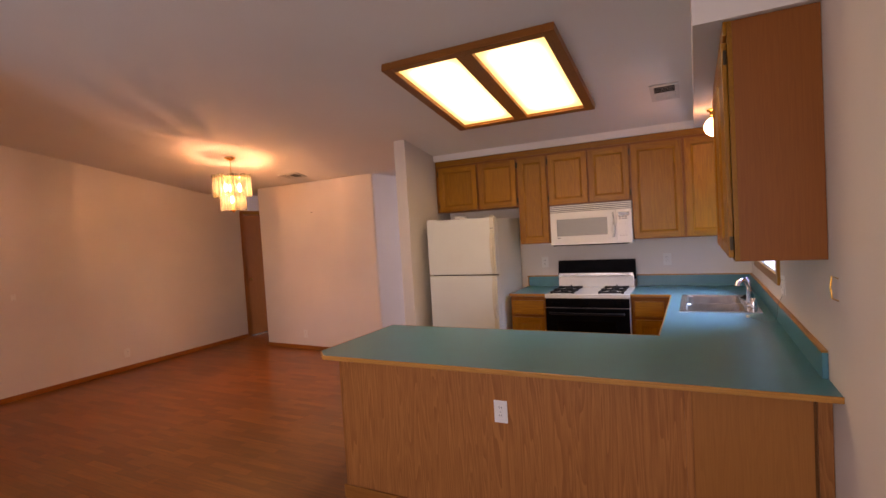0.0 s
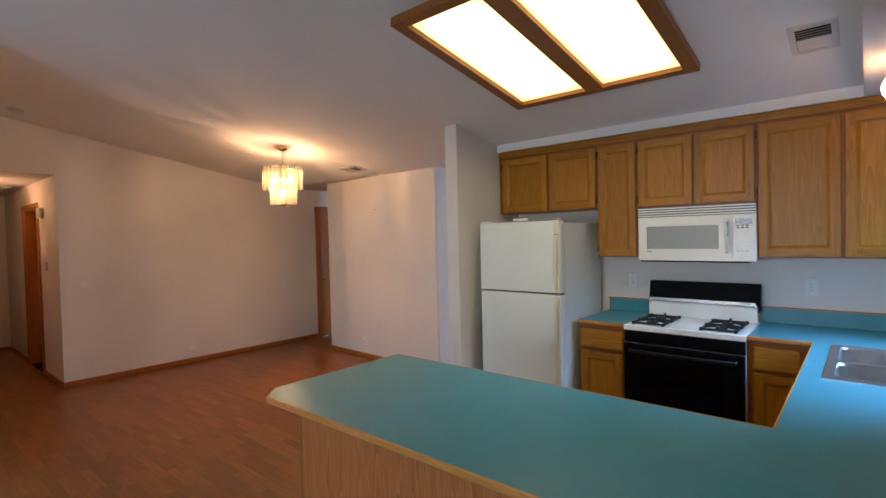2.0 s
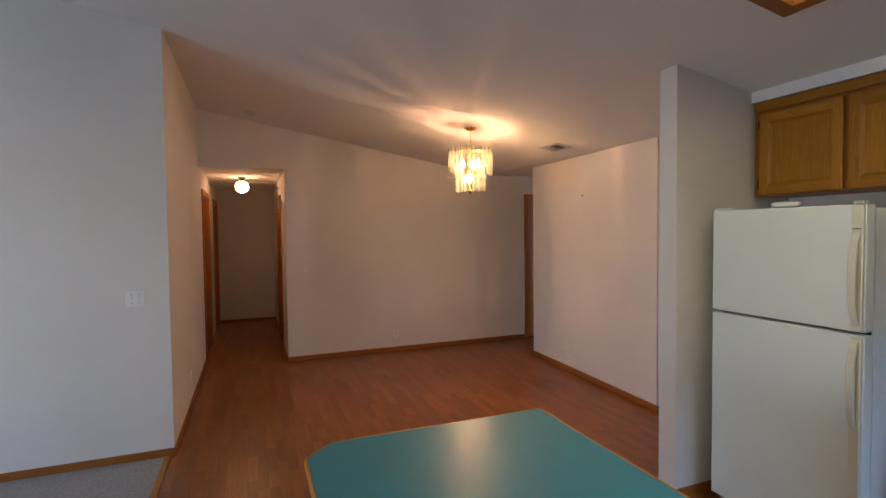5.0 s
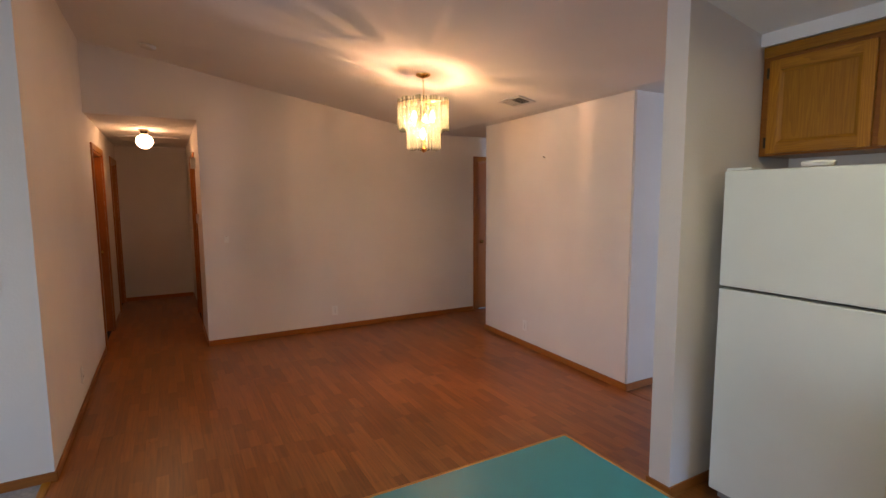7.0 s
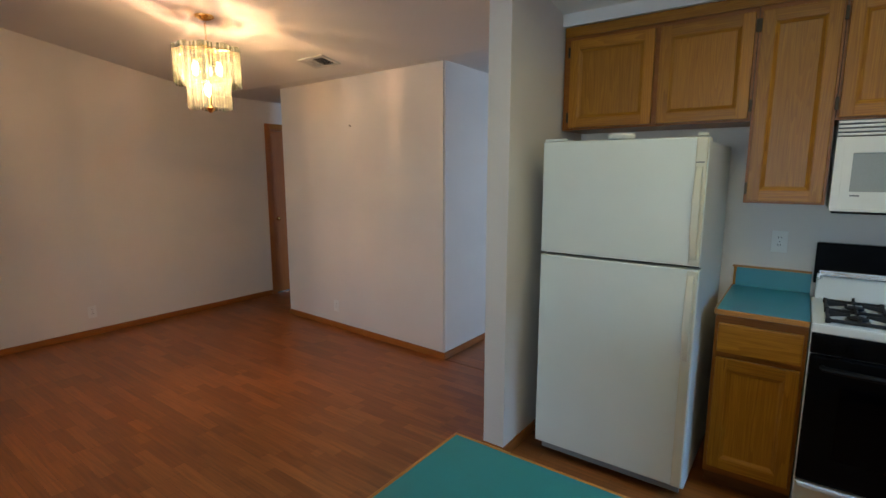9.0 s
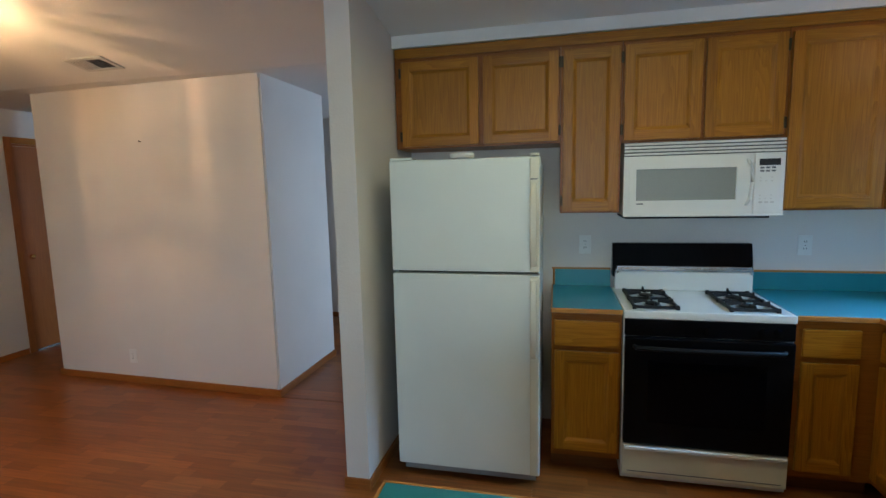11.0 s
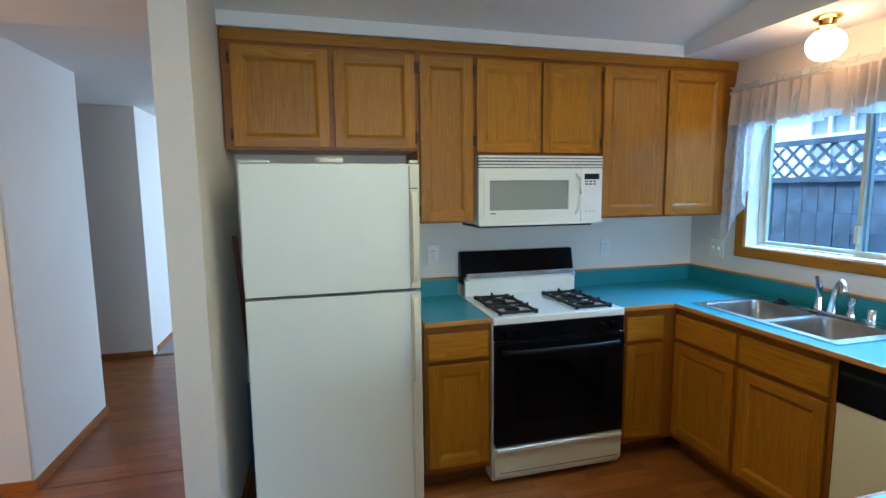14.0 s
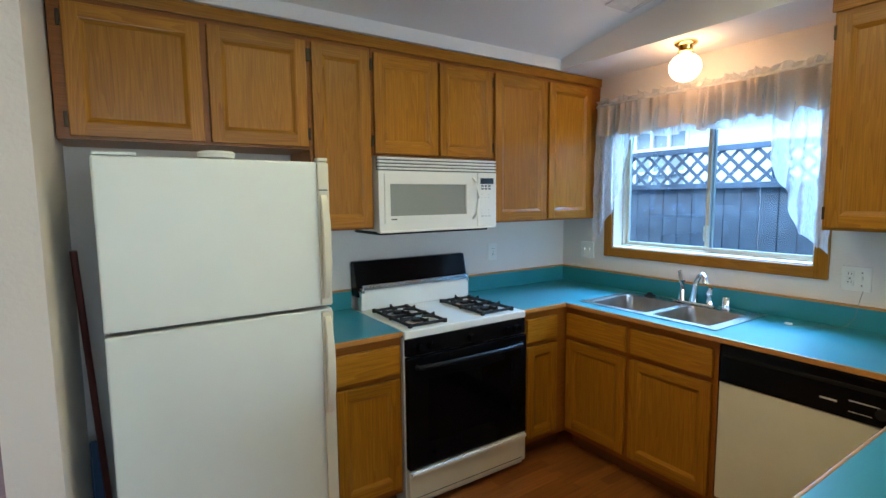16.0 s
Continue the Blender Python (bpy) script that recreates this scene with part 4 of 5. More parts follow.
def pull(parent, z0, z1, bow0, bow1):
    """The full-height door edge strip with a bowed grip."""
    part("handle_strip", box(FX1 - 0.048, FX1 - 0.004, FY - 0.014, FY + 0.001, z0, z1, 0.005), ALMOND, parent)
    b, n, rows = bmesh.new(), 24, []
    for i in range(n + 1):
        u = i / n
        z = bow0 + (bow1 - bow0) * u
        out = FY - 0.0142 - 0.034 * math.sin(math.pi * min(u, 1 - u) ** 0.8) ** 0.8
        half = 0.0135 + 0.003 * math.sin(math.pi * u)
        rows.append([b.verts.new((FX1 - 0.029 + dx, out + dy, z)) for dx, dy in ((-half, 0.009), (-half, 0.002), (-half + 0.004, -0.002), (half - 0.004, -0.002), (half, 0.002), (half, 0.009))])
    for r0, r1 in zip(rows, rows[1:]):
        for k in range(6):
            b.faces.new((r0[k], r0[(k + 1) % 6], r1[(k + 1) % 6], r1[k]))
    b.faces.new(rows[0][::-1])
    b.faces.new(rows[-1])
    bmesh.ops.recalc_face_normals(b, faces=b.faces[:])
    part("grip", b, ALMOND, parent, "almond curved grip", True)


pull(up, 1.134, 1.68, 1.16, 1.56)
pull(lo, 0.084, 1.108, 0.70, 1.09)
part("hinge_cover", box(FX0 + 0.005, FX0 + 0.12, FY + 0.005, FY + 0.09, 1.686, 1.697, 0.003), ENAMEL, fr)
part("strip_cap", box(FX1 - 0.046, FX1 - 0.006, FY - 0.012, FY + 0.03, 1.686, 1.699, 0.004), ALMOND, fr)
part("badge", box(FX1 - 0.045, FX1 - 0.012, FY - 0.0165, FY - 0.0140, 1.575, 1.580), INK, up)
dish = tagged(part("dish", lathe(-2.545, 6.13, [(0.035, 1.6845), (0.058, 1.690), (0.062, 1.704), (0.057, 1.712), (0.03, 1.714)], 24), PLASTIC, None, "", True), "small round white lid lying on top of the refrigerator", "lid")

broom = thing("broom", (-2.97, 6.62, 0), "dark red broom handle leaning beside the refrigerator", "broom")
part("handle", tube([(-2.994, 6.50, 1.361), (-2.951, 6.69, 0.14)], 0.0125, 12), STICK, broom, "", True)
part("head", box(-2.970, -2.918, 6.60, 6.71, 0.09, 0.15, 0.012), STICK, broom)
pan = thing("dustpan", (-2.99, 6.74, 0), "blue plastic long dustpan standing beside the refrigerator", "dustpan")
BLUEP = mat("blue_plastic", (0.015, 0.055, 0.125), 0.45, bump=0.05, scale=100, mottle=0.1, mottle_scale=9)
part("pan", box(-3.012, -2.972, 6.735, 6.750, 0.0, 0.52, 0.005), BLUEP, pan)
for x in (-3.012, -2.978):
    part("rim", box(x, x + 0.006, 6.715, 6.7348, 0.0, 0.45, 0.002), BLUEP, pan)
part("bristles", box(-2.966, -2.922, 6.605, 6.705, 0.0, 0.09, 0.004), BLACKP, broom, "dark bristles")

# ---- range ----
rg = thing("range", (-1.395, 6.5, 0), "white gas range with black oven door, control strip and backguard", "stove")
RX0, RX1, RY = -1.752, -0.986, 6.228
part("body", box(RX0, RX1, RY + 0.02, 6.84, 0.03, 0.885, 0.003), STOVEW, rg)
part("cooktop", box(RX0 - 0.001, RX1 + 0.001, RY - 0.002, 6.80, 0.888, 0.928, 0.008), STOVEW, rg)
part("riser", box(RX0 + 0.012, RX1 - 0.012, 6.745, 6.80, 0.928, 1.042, 0.006), STOVEW, rg)
bb = box(RX0, RX1, 6.768, 6.860, 1.0, 1.200, 0.008)
for v in bb.verts:
    if v.co.y < 6.80:
        v.co.y += 0.045 * (v.co.z - 1.0) / 0.2
bg = part("backguard", bb, BLACK, rg, "black glass backguard")
part("chrome_strip", box(RX0 + 0.02, RX1 - 0.02, 6.735, 6.774, 1.045, 1.073, 0.004), STEEL, bg, "brushed metal strip")
for x in (RX0 + 0.012, RX1 - 0.03):
    part("strip_end", box(x, x + 0.018, 6.738, 6.774, 1.028, 1.055, 0.003), STEEL, bg)
part("brand_bar", box(RX1 - 0.12, RX1 - 0.05, 6.7340, 6.7348, 1.060, 1.066), INK, bg)
cs = part("control_strip", box(RX0 + 0.004, RX1 - 0.004, RY - 0.004, RY + 0.02, 0.802, 0.887, 0.006), BLACK, rg, "black control strip")
for x in (-1.676, -1.611, -1.371, -1.126, -1.061):
    k = part("knob", tube([(x, RY - 0.004, 0.842), (x, RY - 0.012, 0.842), (x, RY - 0.032, 0.842)], 0.019, 16, None, [0.023, 0.021, 0.018]), BLACK, cs, "", True)
    part("pointer", box(x - 0.0035, x + 0.0035, RY - 0.038, RY - 0.0325, 0.825, 0.859, 0.001), BLACK, k)
od = part("oven_door", box(RX0 + 0.005, RX1 - 0.005, RY - 0.018, RY + 0.02, 0.236, 0.797, 0.008), BLACK, rg, "black glass oven door")
part("oven_window", box(-1.636, -1.106, RY - 0.0195, RY - 0.0183, 0.36, 0.68), mat("oven_window_glass", (0.002, 0.002, 0.003), 0.06, mottle=0.1, mottle_scale=6, spec=0.10), od)
part("door_handle", tube([(RX0 + 0.05, RY - 0.018, 0.752), (RX0 + 0.055, RY - 0.036, 0.750), (RX0 + 0.22, RY - 0.055, 0.752), (RX1 - 0.22, RY - 0.055, 0.752), (RX1 - 0.055, RY - 0.036, 0.750), (RX1 - 0.05, RY - 0.018, 0.752)], 0.012, 10), BLACKP, od, "", True)
dr = part("drawer", box(RX0 + 0.005, RX1 - 0.005, RY - 0.012, RY + 0.02, 0.064, 0.228, 0.005), ALMOND, rg, "almond storage drawer")
part("drawer_lip", box(RX0 + 0.012, RX1 - 0.012, RY - 0.030, RY - 0.0125, 0.208, 0.226, 0.004), STOVEW, dr)
part("drawer_line", box(RX0 + 0.03, RX1 - 0.03, RY - 0.0135, RY - 0.0122, 0.084, 0.088), INK, dr)
for x in (RX0 + 0.05, RX1 - 0.05):
    for y in (RY + 0.08, 6.75):
        part("foot", box(x - 0.015, x + 0.015, y - 0.015, y + 0.015, 0.012, 0.042, 0.003), BLACKP, rg)


def finger(g, gx, by, an, r0, r1):
    """A tapered cast prong from the frame towards the burner, rising to a cusp at its root."""
    c, d = math.cos(an), math.sin(an)
    vs = []
    for r, w, lo, hi in ((r0, 0.0035, 0.944, 0.954), (r1 - 0.02, 0.0065, 0.936, 0.956), (r1, 0.0085, 0.932, 0.964)):
        vs.append([g.verts.new((gx + c * r - d * o * w, by + d * r + c * o * w, z)) for o, z in ((-1, lo), (1, lo), (0.5, hi), (-0.5, hi))])
    for p, q in zip(vs, vs[1:]):
        for k in range(4):
            g.faces.new((p[k], p[(k + 1) % 4], q[(k + 1) % 4], q[k]))
    g.faces.new(vs[0][::-1])
    g.faces.new(vs[-1])


CAST = mat("burner_cast_metal", (0.16, 0.16, 0.16), 0.4, 0.6, bump=0.2, scale=200, mottle=0.2, mottle_scale=30)
for gx in (-1.596, -1.151):
    g = bmesh.new()
    gw, ga, gb = 0.102, RY + 0.045, RY + 0.445
    for x in (gx - gw, gx + gw):
        box(x - 0.006, x + 0.006, ga - 0.006, gb + 0.006, 0.932, 0.947, 0.003, g)
    for y in (ga, (ga + gb) / 2, gb):
        box(gx - gw, gx + gw, y - 0.006, y + 0.006, 0.9325, 0.9465, 0.003, g)
    for sx in (-1, 1):
        for sy in (ga, (ga + gb) / 2, gb):
            box(gx + sx * gw - 0.009, gx + sx * gw + 0.009, sy - 0.009, sy + 0.009, 0.9262, 0.950, 0.003, g)
    for by in (ga + 0.10, gb - 0.10):
        for a in range(4):
            finger(g, gx, by, a * math.pi / 2, 0.026, 0.100)
    bmesh.ops.recalc_face_normals(g, faces=g.faces[:])
    part("grate", g, IRON, rg, "black cast-iron grate")
    for by in (ga + 0.10, gb - 0.10):
        part("burner_base", lathe(gx, by, [(0.044, 0.9284), (0.042, 0.931), (0.034, 0.932)], 24), CAST, rg, "", True)
        part("burner", lathe(gx, by, [(0.030, 0.929), (0.036, 0.934), (0.036, 0.940), (0.026, 0.944), (0.005, 0.945)], 18), IRON, rg, "", True)
rg.location.z -= 0.012          # the feet reach the floor

# ---- microwave ----
mw = thing("microwave", (-1.352, 6.6, 1.36), "white over-the-range microwave with vent louvers and keypad", "microwave")
MX0, MX1, MY = -1.734, -0.968, 6.507
part("body", box(MX0, MX1, MY + 0.03, YB - 0.003, 1.372, 1.760, 0.003), PLASTIC, mw)
part("underside", box(MX0 + 0.01, MX1 - 0.05, MY + 0.02, YB - 0.02, 1.354, 1.3715, 0.004), BLACKP, mw, "dark filter underside")
vent = part("vent_panel", box(MX0, MX1, MY + 0.018, MY + 0.03, 1.688, 1.760, 0.002), INK, mw)
for i in range(4):
    z = 1.692 + i * 0.0175
    part("louver", box(MX0, MX1, MY - 0.002, MY + 0.0178, z, z + 0.0105, 0.003), PLASTIC, vent)
split = MX1 - 0.140
dr = part("door", slab(1, MY, MY + 0.03, [MX0, split], [1.376, 1.686], [(MX0 + 0.062, split - 0.080, 1.452, 1.618)]), PLASTIC, mw)
part("door_bulge", slab(1, MY - 0.007, MY - 0.0005, [MX0 + 0.03, split - 0.045], [1.415, 1.668], [(MX0 + 0.062, split - 0.080, 1.452, 1.618)]), PLASTIC, dr)
part("door_window", box(MX0 + 0.060, split - 0.078, MY + 0.004, MY + 0.008, 1.450, 1.620), GREYWIN, dr, "grey screened window")
part("badge", box(MX0 + 0.065, MX0 + 0.098, MY - 0.0085, MY - 0.0072, 1.432, 1.438), INK, dr)
part("handle", tube([(split - 0.03, MY - 0.002, 1.425), (split - 0.024, MY - 0.028, 1.45), (split - 0.018, MY - 0.036, 1.54), (split - 0.024, MY - 0.028, 1.63), (split - 0.03, MY - 0.002, 1.655)], 0.008, 8), PLASTIC, dr, "", True)
kp = part("keypad", box(split + 0.002, MX1, MY - 0.003, MY + 0.03, 1.376, 1.686, 0.004), PLASTIC, mw)
part("display", box(split + 0.022, MX1 - 0.022, MY - 0.0045, MY - 0.003, 1.622, 1.655), LCD, kp, "dark display")
for r, z in enumerate((1.606, 1.590, 1.560, 1.542, 1.470, 1.452, 1.432)):
    for c in range(3):
        if r in (2, 4) and c == 1:
            continue
        x = split + 0.027 + c * 0.026
        part("button", box(x, x + (0.018 if r in (0, 1, 6) else 0.008), MY - 0.0042, MY - 0.003, z, z + (0.009 if r in (0, 1, 6) else 0.004)), INK if r in (0, 1) else VENTP, kp)
part("bottom_lip", box(MX0, MX1, MY - 0.012, MY + 0.03, 1.366, 1.376, 0.003), PLASTIC, mw)

# ---- sink ----
sk = thing("sink", (-0.33, 5.775, 0.9), "double-bowl stainless steel sink set into the worktop", "sink")
part("rim", slab(2, CT1, CT1 + 0.006, [SX0 - 0.005, SX1 + 0.04], [SY0 - 0.02, SY1 + 0.02], [(SX0 + 0.035, SX1 - 0.055, SY0 + 0.03, 5.755), (SX0 + 0.035, SX1 - 0.055, 5.795, SY1 - 0.03)]), STEEL, sk)


def bowl(x0, x1, ya, yb):
    """An open bowl: rounded-rectangle rings that narrow to the floor."""
    b = bmesh.new()
    rings = []
    for inset, z, r in ((0.0, CT1 + 0.0062, 0.03), (0.006, CT1 - 0.004, 0.04), (0.012, CT1 - 0.12, 0.05), (0.03, CT1 - 0.155, 0.06), (0.08, CT1 - 0.163, 0.05)):
        ring = []
        for cx, cy, a0 in ((x1, yb, 0), (x0, yb, 90), (x0, ya, 180), (x1, ya, 270)):
            sx, sy = (1 if cx == x1 else -1), (1 if cy == yb else -1)
            px, py = cx - sx * (inset + r), cy - sy * (inset + r)
            for k in range(5):
                a = radians(a0 + 22.5 * k)
                ring.append(b.verts.new((px + r * math.cos(a), py + r * math.sin(a), z)))
        rings.append(ring)
    for r0, r1 in zip(rings, rings[1:]):
        n = len(r0)
        for k in range(n):
            b.faces.new((r0[k], r0[(k + 1) % n], r1[(k + 1) % n], r1[k]))
    b.faces.new(rings[-1])
    bmesh.ops.recalc_face_normals(b, faces=b.faces[:])
    bmesh.ops.reverse_faces(b, faces=b.faces[:])
    return b


for ya, yb in ((SY0 + 0.03, 5.755), (5.795, SY1 - 0.03)):
    bo = part("bowl", bowl(SX0 + 0.035, SX1 - 0.055, ya, yb), BASIN, sk, "", True)
    part("drain", lathe(-0.335, (ya + yb) / 2, [(0.04, CT1 - 0.1625), (0.043, CT1 - 0.159), (0.03, CT1 - 0.1605), (0.005, CT1 - 0.161)], 18), CHROME, bo, "", True)

fc = thing("faucet", (-0.115, 5.755, CT1), "chrome two-handle kitchen faucet with a side sprayer", "faucet")
FZ = CT1 + 0.007
part("base", box(-0.145, -0.085, 5.635, 5.875, FZ, FZ + 0.016, 0.007), CHROME, fc, "", True)
part("spout", tube([(-0.115, 5.766, FZ + 0.012), (-0.117, 5.760, FZ + 0.07), (-0.124, 5.748, FZ + 0.13), (-0.142, 5.720, FZ + 0.172), (-0.168, 5.688, FZ + 0.184), (-0.190, 5.662, FZ + 0.168), (-0.198, 5.652, FZ + 0.142)], 0.015, 12, None, [0.024, 0.017, 0.0145, 0.0135, 0.014, 0.0155, 0.016]), CHROME, fc, "", True)
h = part("lever", tube([(-0.113, 5.835, FZ + 0.014), (-0.113, 5.835, FZ + 0.075), (-0.113, 5.837, FZ + 0.13), (-0.125, 5.847, FZ + 0.185)], 0.014, 10, None, [0.021, 0.015, 0.018, 0.011]), CHROME, fc, "", True)
part("lever", tube([(-0.113, 5.675, FZ + 0.014), (-0.113, 5.675, FZ + 0.05), (-0.113, 5.675, FZ + 0.075), (-0.12, 5.665, FZ + 0.11)], 0.012, 10, None, [0.02, 0.013, 0.018, 0.012]), CHROME, fc, "", True)
ag = tagged(part("air_gap", lathe(-0.108, 5.585, [(0.024, FZ), (0.024, FZ + 0.008), (0.02, FZ + 0.012), (0.02, FZ + 0.062), (0.016, FZ + 0.068)], 18), CHROME, None, "", True), "chrome dishwasher air gap cap behind the sink", "air gap")
stop = tagged(part("sink_stopper", lathe(-0.12, 6.04, [(0.034, FZ), (0.036, FZ + 0.006), (0.02, FZ + 0.012), (0.012, FZ + 0.024)], 18), BLACKP, None, "", True), "black rubber sink stopper behind the bowls", "stopper")
cord = thing("loose_cable", (-0.12, 5.2, CT1), "thin loose wire with a white plug on the worktop", "cable")
part("wire", tube([(-0.008, 5.03, 1.095), (-0.034, 5.035, 1.04), (-0.038, 5.045, 0.97), (-0.05, 5.07, 0.928), (-0.07, 5.10, 0.919), (-0.11, 5.16, 0.918), (-0.16, 5.25, 0.918)], 0.0012, 6), mat("grey_wire", (0.22, 0.22, 0.21), 0.5, mottle=0.1, mottle_scale=40), cord)
part("plug", box(-0.175, -0.155, 5.245, 5.275, CT1, CT1 + 0.011, 0.003), PLASTIC, cord)

# ---- dishwasher ----
dw = thing("dishwasher", (IF, 5.02, 0), "built-in dishwasher with almond door and black control panel", "dishwasher")
part("body", box(IF + 0.03, -0.03, 4.748, 5.342, 0.03, 0.880), DARK, dw)
pnl = part("control_panel", box(IF - 0.020, IF + 0.03, 4.748, 5.342, 0.712, 0.884, 0.008), BLACK, dw, "black control panel")
part("grip_recess", box(IF - 0.026, IF - 0.018, 4.755, 5.325, 0.828, 0.846, 0.004), BLACKP, pnl)
part("legend", box(IF - 0.0208, IF - 0.0200, 4.905, 4.96, 0.765, 0.772), VENTP, pnl)
part("legend", box(IF - 0.0208, IF - 0.0200, 4.78, 4.87, 0.782, 0.786), VENTP, pnl)
part("legend", box(IF - 0.0208, IF - 0.0200, 4.80, 4.87, 0.742, 0.744), VENTP, pnl)
part("dial", tube([(IF - 0.02, 4.77, 0.765), (IF - 0.035, 4.77, 0.765)], 0.02, 16), BLACKP, pnl, "", True)
part("door_panel", box(IF - 0.014, IF + 0.02, 4.75, 5.34, 0.16, 0.710, 0.004), ALMOND, dw, "almond door panel")
part("kick_panel", box(IF + 0.03, IF + 0.05, 4.75, 5.34, 0.0, 0.155, 0.003), BLACKP, dw)

# ---- curtain ----
cu = thing("curtain", (-0.07, 5.87, 1.9), "sheer ruffled valance with long scalloped sides over the sink window", "curtain")
CY0, CY1, CZ = 5.15, 6.512, 2.135


def hem(y):
    """Height of the lower edge along the rod: long tails at both ends, scallops between."""
    a, b = y - CY0, CY1 - y
    mid = 1.93 - 0.030 * abs(math.sin((y - CY0) * 9.5))
    left = 1.21 + b * 1.85 if b < 0.215 else 1.608 + (b - 0.215) * 11
    right = 1.26 + a * 0.7 if a < 0.12 else (1.345 + (a - 0.12) * 2.6 if a < 0.27 else 1.735 + (a - 0.27) * 12)
    return min(mid, left + 0.014 * math.sin(b * 75), right + 0.016 * math.sin(a * 75))


def cloth():
    b = bmesh.new()
    nu, nv = 260, 22
    rows = []
    for i in range(nu + 1):
        y = CY0 + (CY1 - CY0) * i / nu
        z1 = hem(y)
        col = []
        for j in range(nv + 1):
            s = j / nv
            z = CZ + (z1 - CZ) * s
            spread = 0.010 + 0.026 * min(1.0, s * 2.0)
            ph = (y - CY0) * 78 + 1.6 * math.sin(y * 13) + 0.6 * math.sin(y * 5.1)
            x = -0.068 - spread * (0.55 * math.sin(ph) + 0.45 * math.sin(ph * 0.53 + 1.1 + s)) - 0.01 * s
            col.append(b.verts.new((min(x, -0.024), y + 0.004 * math.sin(z * 30 + y * 50), z)))
        rows.append(col)
    for c0, c1 in zip(rows, rows[1:]):
        for j in range(nv):
            b.faces.new((c0[j], c1[j], c1[j + 1], c0[j + 1]))
    return b


part("valance", cloth(), SHEER, cu, "sheer off-white cloth", True)


def gathered():
    """The short, densely gathered band in front of the sheer."""
    b, rows, n = bmesh.new(), [], 420
    for i in range(n + 1):
        y = CY0 + 0.012 + (CY1 - CY0 - 0.024) * i / n
        ph = (y - CY0) * 105 + 3.0 * math.sin(y * 9) + 1.6 * math.sin(y * 23)
        z1 = 1.945 + 0.012 * math.sin(ph * 0.5 + 0.7) + 0.008 * math.sin(y * 31) - 0.055 * max(0.0, math.sin(y * 15.5 + 0.4)) ** 8
        rows.append([b.verts.new((-0.098 - (0.010 + 0.020 * k / 6) * math.sin(ph + 0.08 * k) - 0.008 * math.sin(ph * 0.37 + 1.0), y, CZ + (z1 - CZ) * k / 6)) for k in range(7)])
    for c0, c1 in zip(rows, rows[1:]):
        for k in range(6):
            b.faces.new((c0[k], c1[k], c1[k + 1], c0[k + 1]))
    return b


part("gathered_band", gathered(), GATHER, cu, "tan-grey gathered valance band", True)


def ruffle(z0, z1, depth):
    b = bmesh.new()
    rows = []
    n = 300
    for i in range(n + 1):
        y = CY0 + (CY1 - CY0) * i / n
        ph = (y - CY0) * 150 + 2.0 * math.sin(y * 17)
        top = z1 + 0.009 * math.sin(y * 47) + 0.006 * math.sin(y * 121)
        rows.append([b.verts.new((-0.07 + depth * math.sin(ph + k * 0.7) * (0.3 + 0.35 * k), y, z0 + (top - z0) * k / 3)) for k in range(4)])
    for c0, c1 in zip(rows, rows[1:]):
        for k in range(3):
            b.faces.new((c0[k], c1[k], c1[k + 1], c0[k + 1]))
    return b


part("header_ruffle", ruffle(CZ + 0.018, CZ + 0.050, 0.016), SHEER, cu, "gathered header ruffle", True)
part("rod_pocket", tube([(-0.07, CY0 + (CY1 - CY0) * i / 60, CZ + 0.008 + 0.002 * math.sin(i * 2.1)) for i in range(61)], 0.013, 8), SHEER, cu, "", True)
rod = part("rod", tube([(-0.002, CY0 - 0.008, CZ + 0.008), (-0.07, CY0 - 0.008, CZ + 0.008), (-0.07, CY1 + 0.008, CZ + 0.008), (-0.002, CY1 + 0.008, CZ + 0.008)], 0.006, 8), VINYL, cu)

# ---- lamps ----
gl = thing("ceiling_light", (-0.285, 5.77, SOF), "lit opal globe ceiling light on a brass base over the sink", "lamp", "globe lights")


def globe_lamp(ob, x, y, top, r, metal, glowing):
    part("canopy", lathe(x, y, [(0.058, top), (0.058, top - 0.008), (0.05, top - 0.016), (0.036, top - 0.02)], 28), metal, ob, "", True)
    part("collar", lathe(x, y, [(0.038, top - 0.0201), (0.034, top - 0.040), (0.040, top - 0.052)], 28), metal, ob, "", True)
    prof = [(r * math.sin(a), top - 0.056 - r * 0.92 + r * 0.92 * math.cos(a)) for a in [0.42 + (math.pi - 0.44) * k / 16 for k in range(17)]]
    part("globe", lathe(x, y, prof, 32), glowing, ob, "lit opal glass globe", True)


globe_lamp(gl, -0.285, 5.768, SOF, 0.079, BRASS, GLOBEM)
hl = thing("ceiling_light", (-8.2, 3.535, 2.362), "lit opal globe ceiling light with a dark base in the hallway", "lamp", "globe lights")
globe_lamp(hl, -8.2, 3.535, 2.362, 0.088, DARKMETAL, HALLM)

SL = math.degrees(math.atan(0.175))


def on_slope(bm, x, y):
    """Tilts a body built round (0, 0, 0) so that it lies on the sloping ceiling at (x, y)."""
    bmesh.ops.transform(bm, matrix=Matrix.Translation((x, y, ceil_z(y))) @ pose(0, 0, 0, -SL, 0, 0), verts=bm.verts)
    return bm


lp = thing("ceiling_light", (-1.735, 5.17, ceil_z(5.17)), "wood-framed fluorescent ceiling light with two lit diffusers", "lamp")
LW, LL, LD = 0.604, 0.642, 0.054
for a, b in ((-LW, -LW + 0.075), (LW - 0.075, LW)):
    part("frame_side", on_slope(box(a, b, -LL, LL, -LD, -0.001, 0.006), -1.735, 5.17), BASEOAK[1], lp)
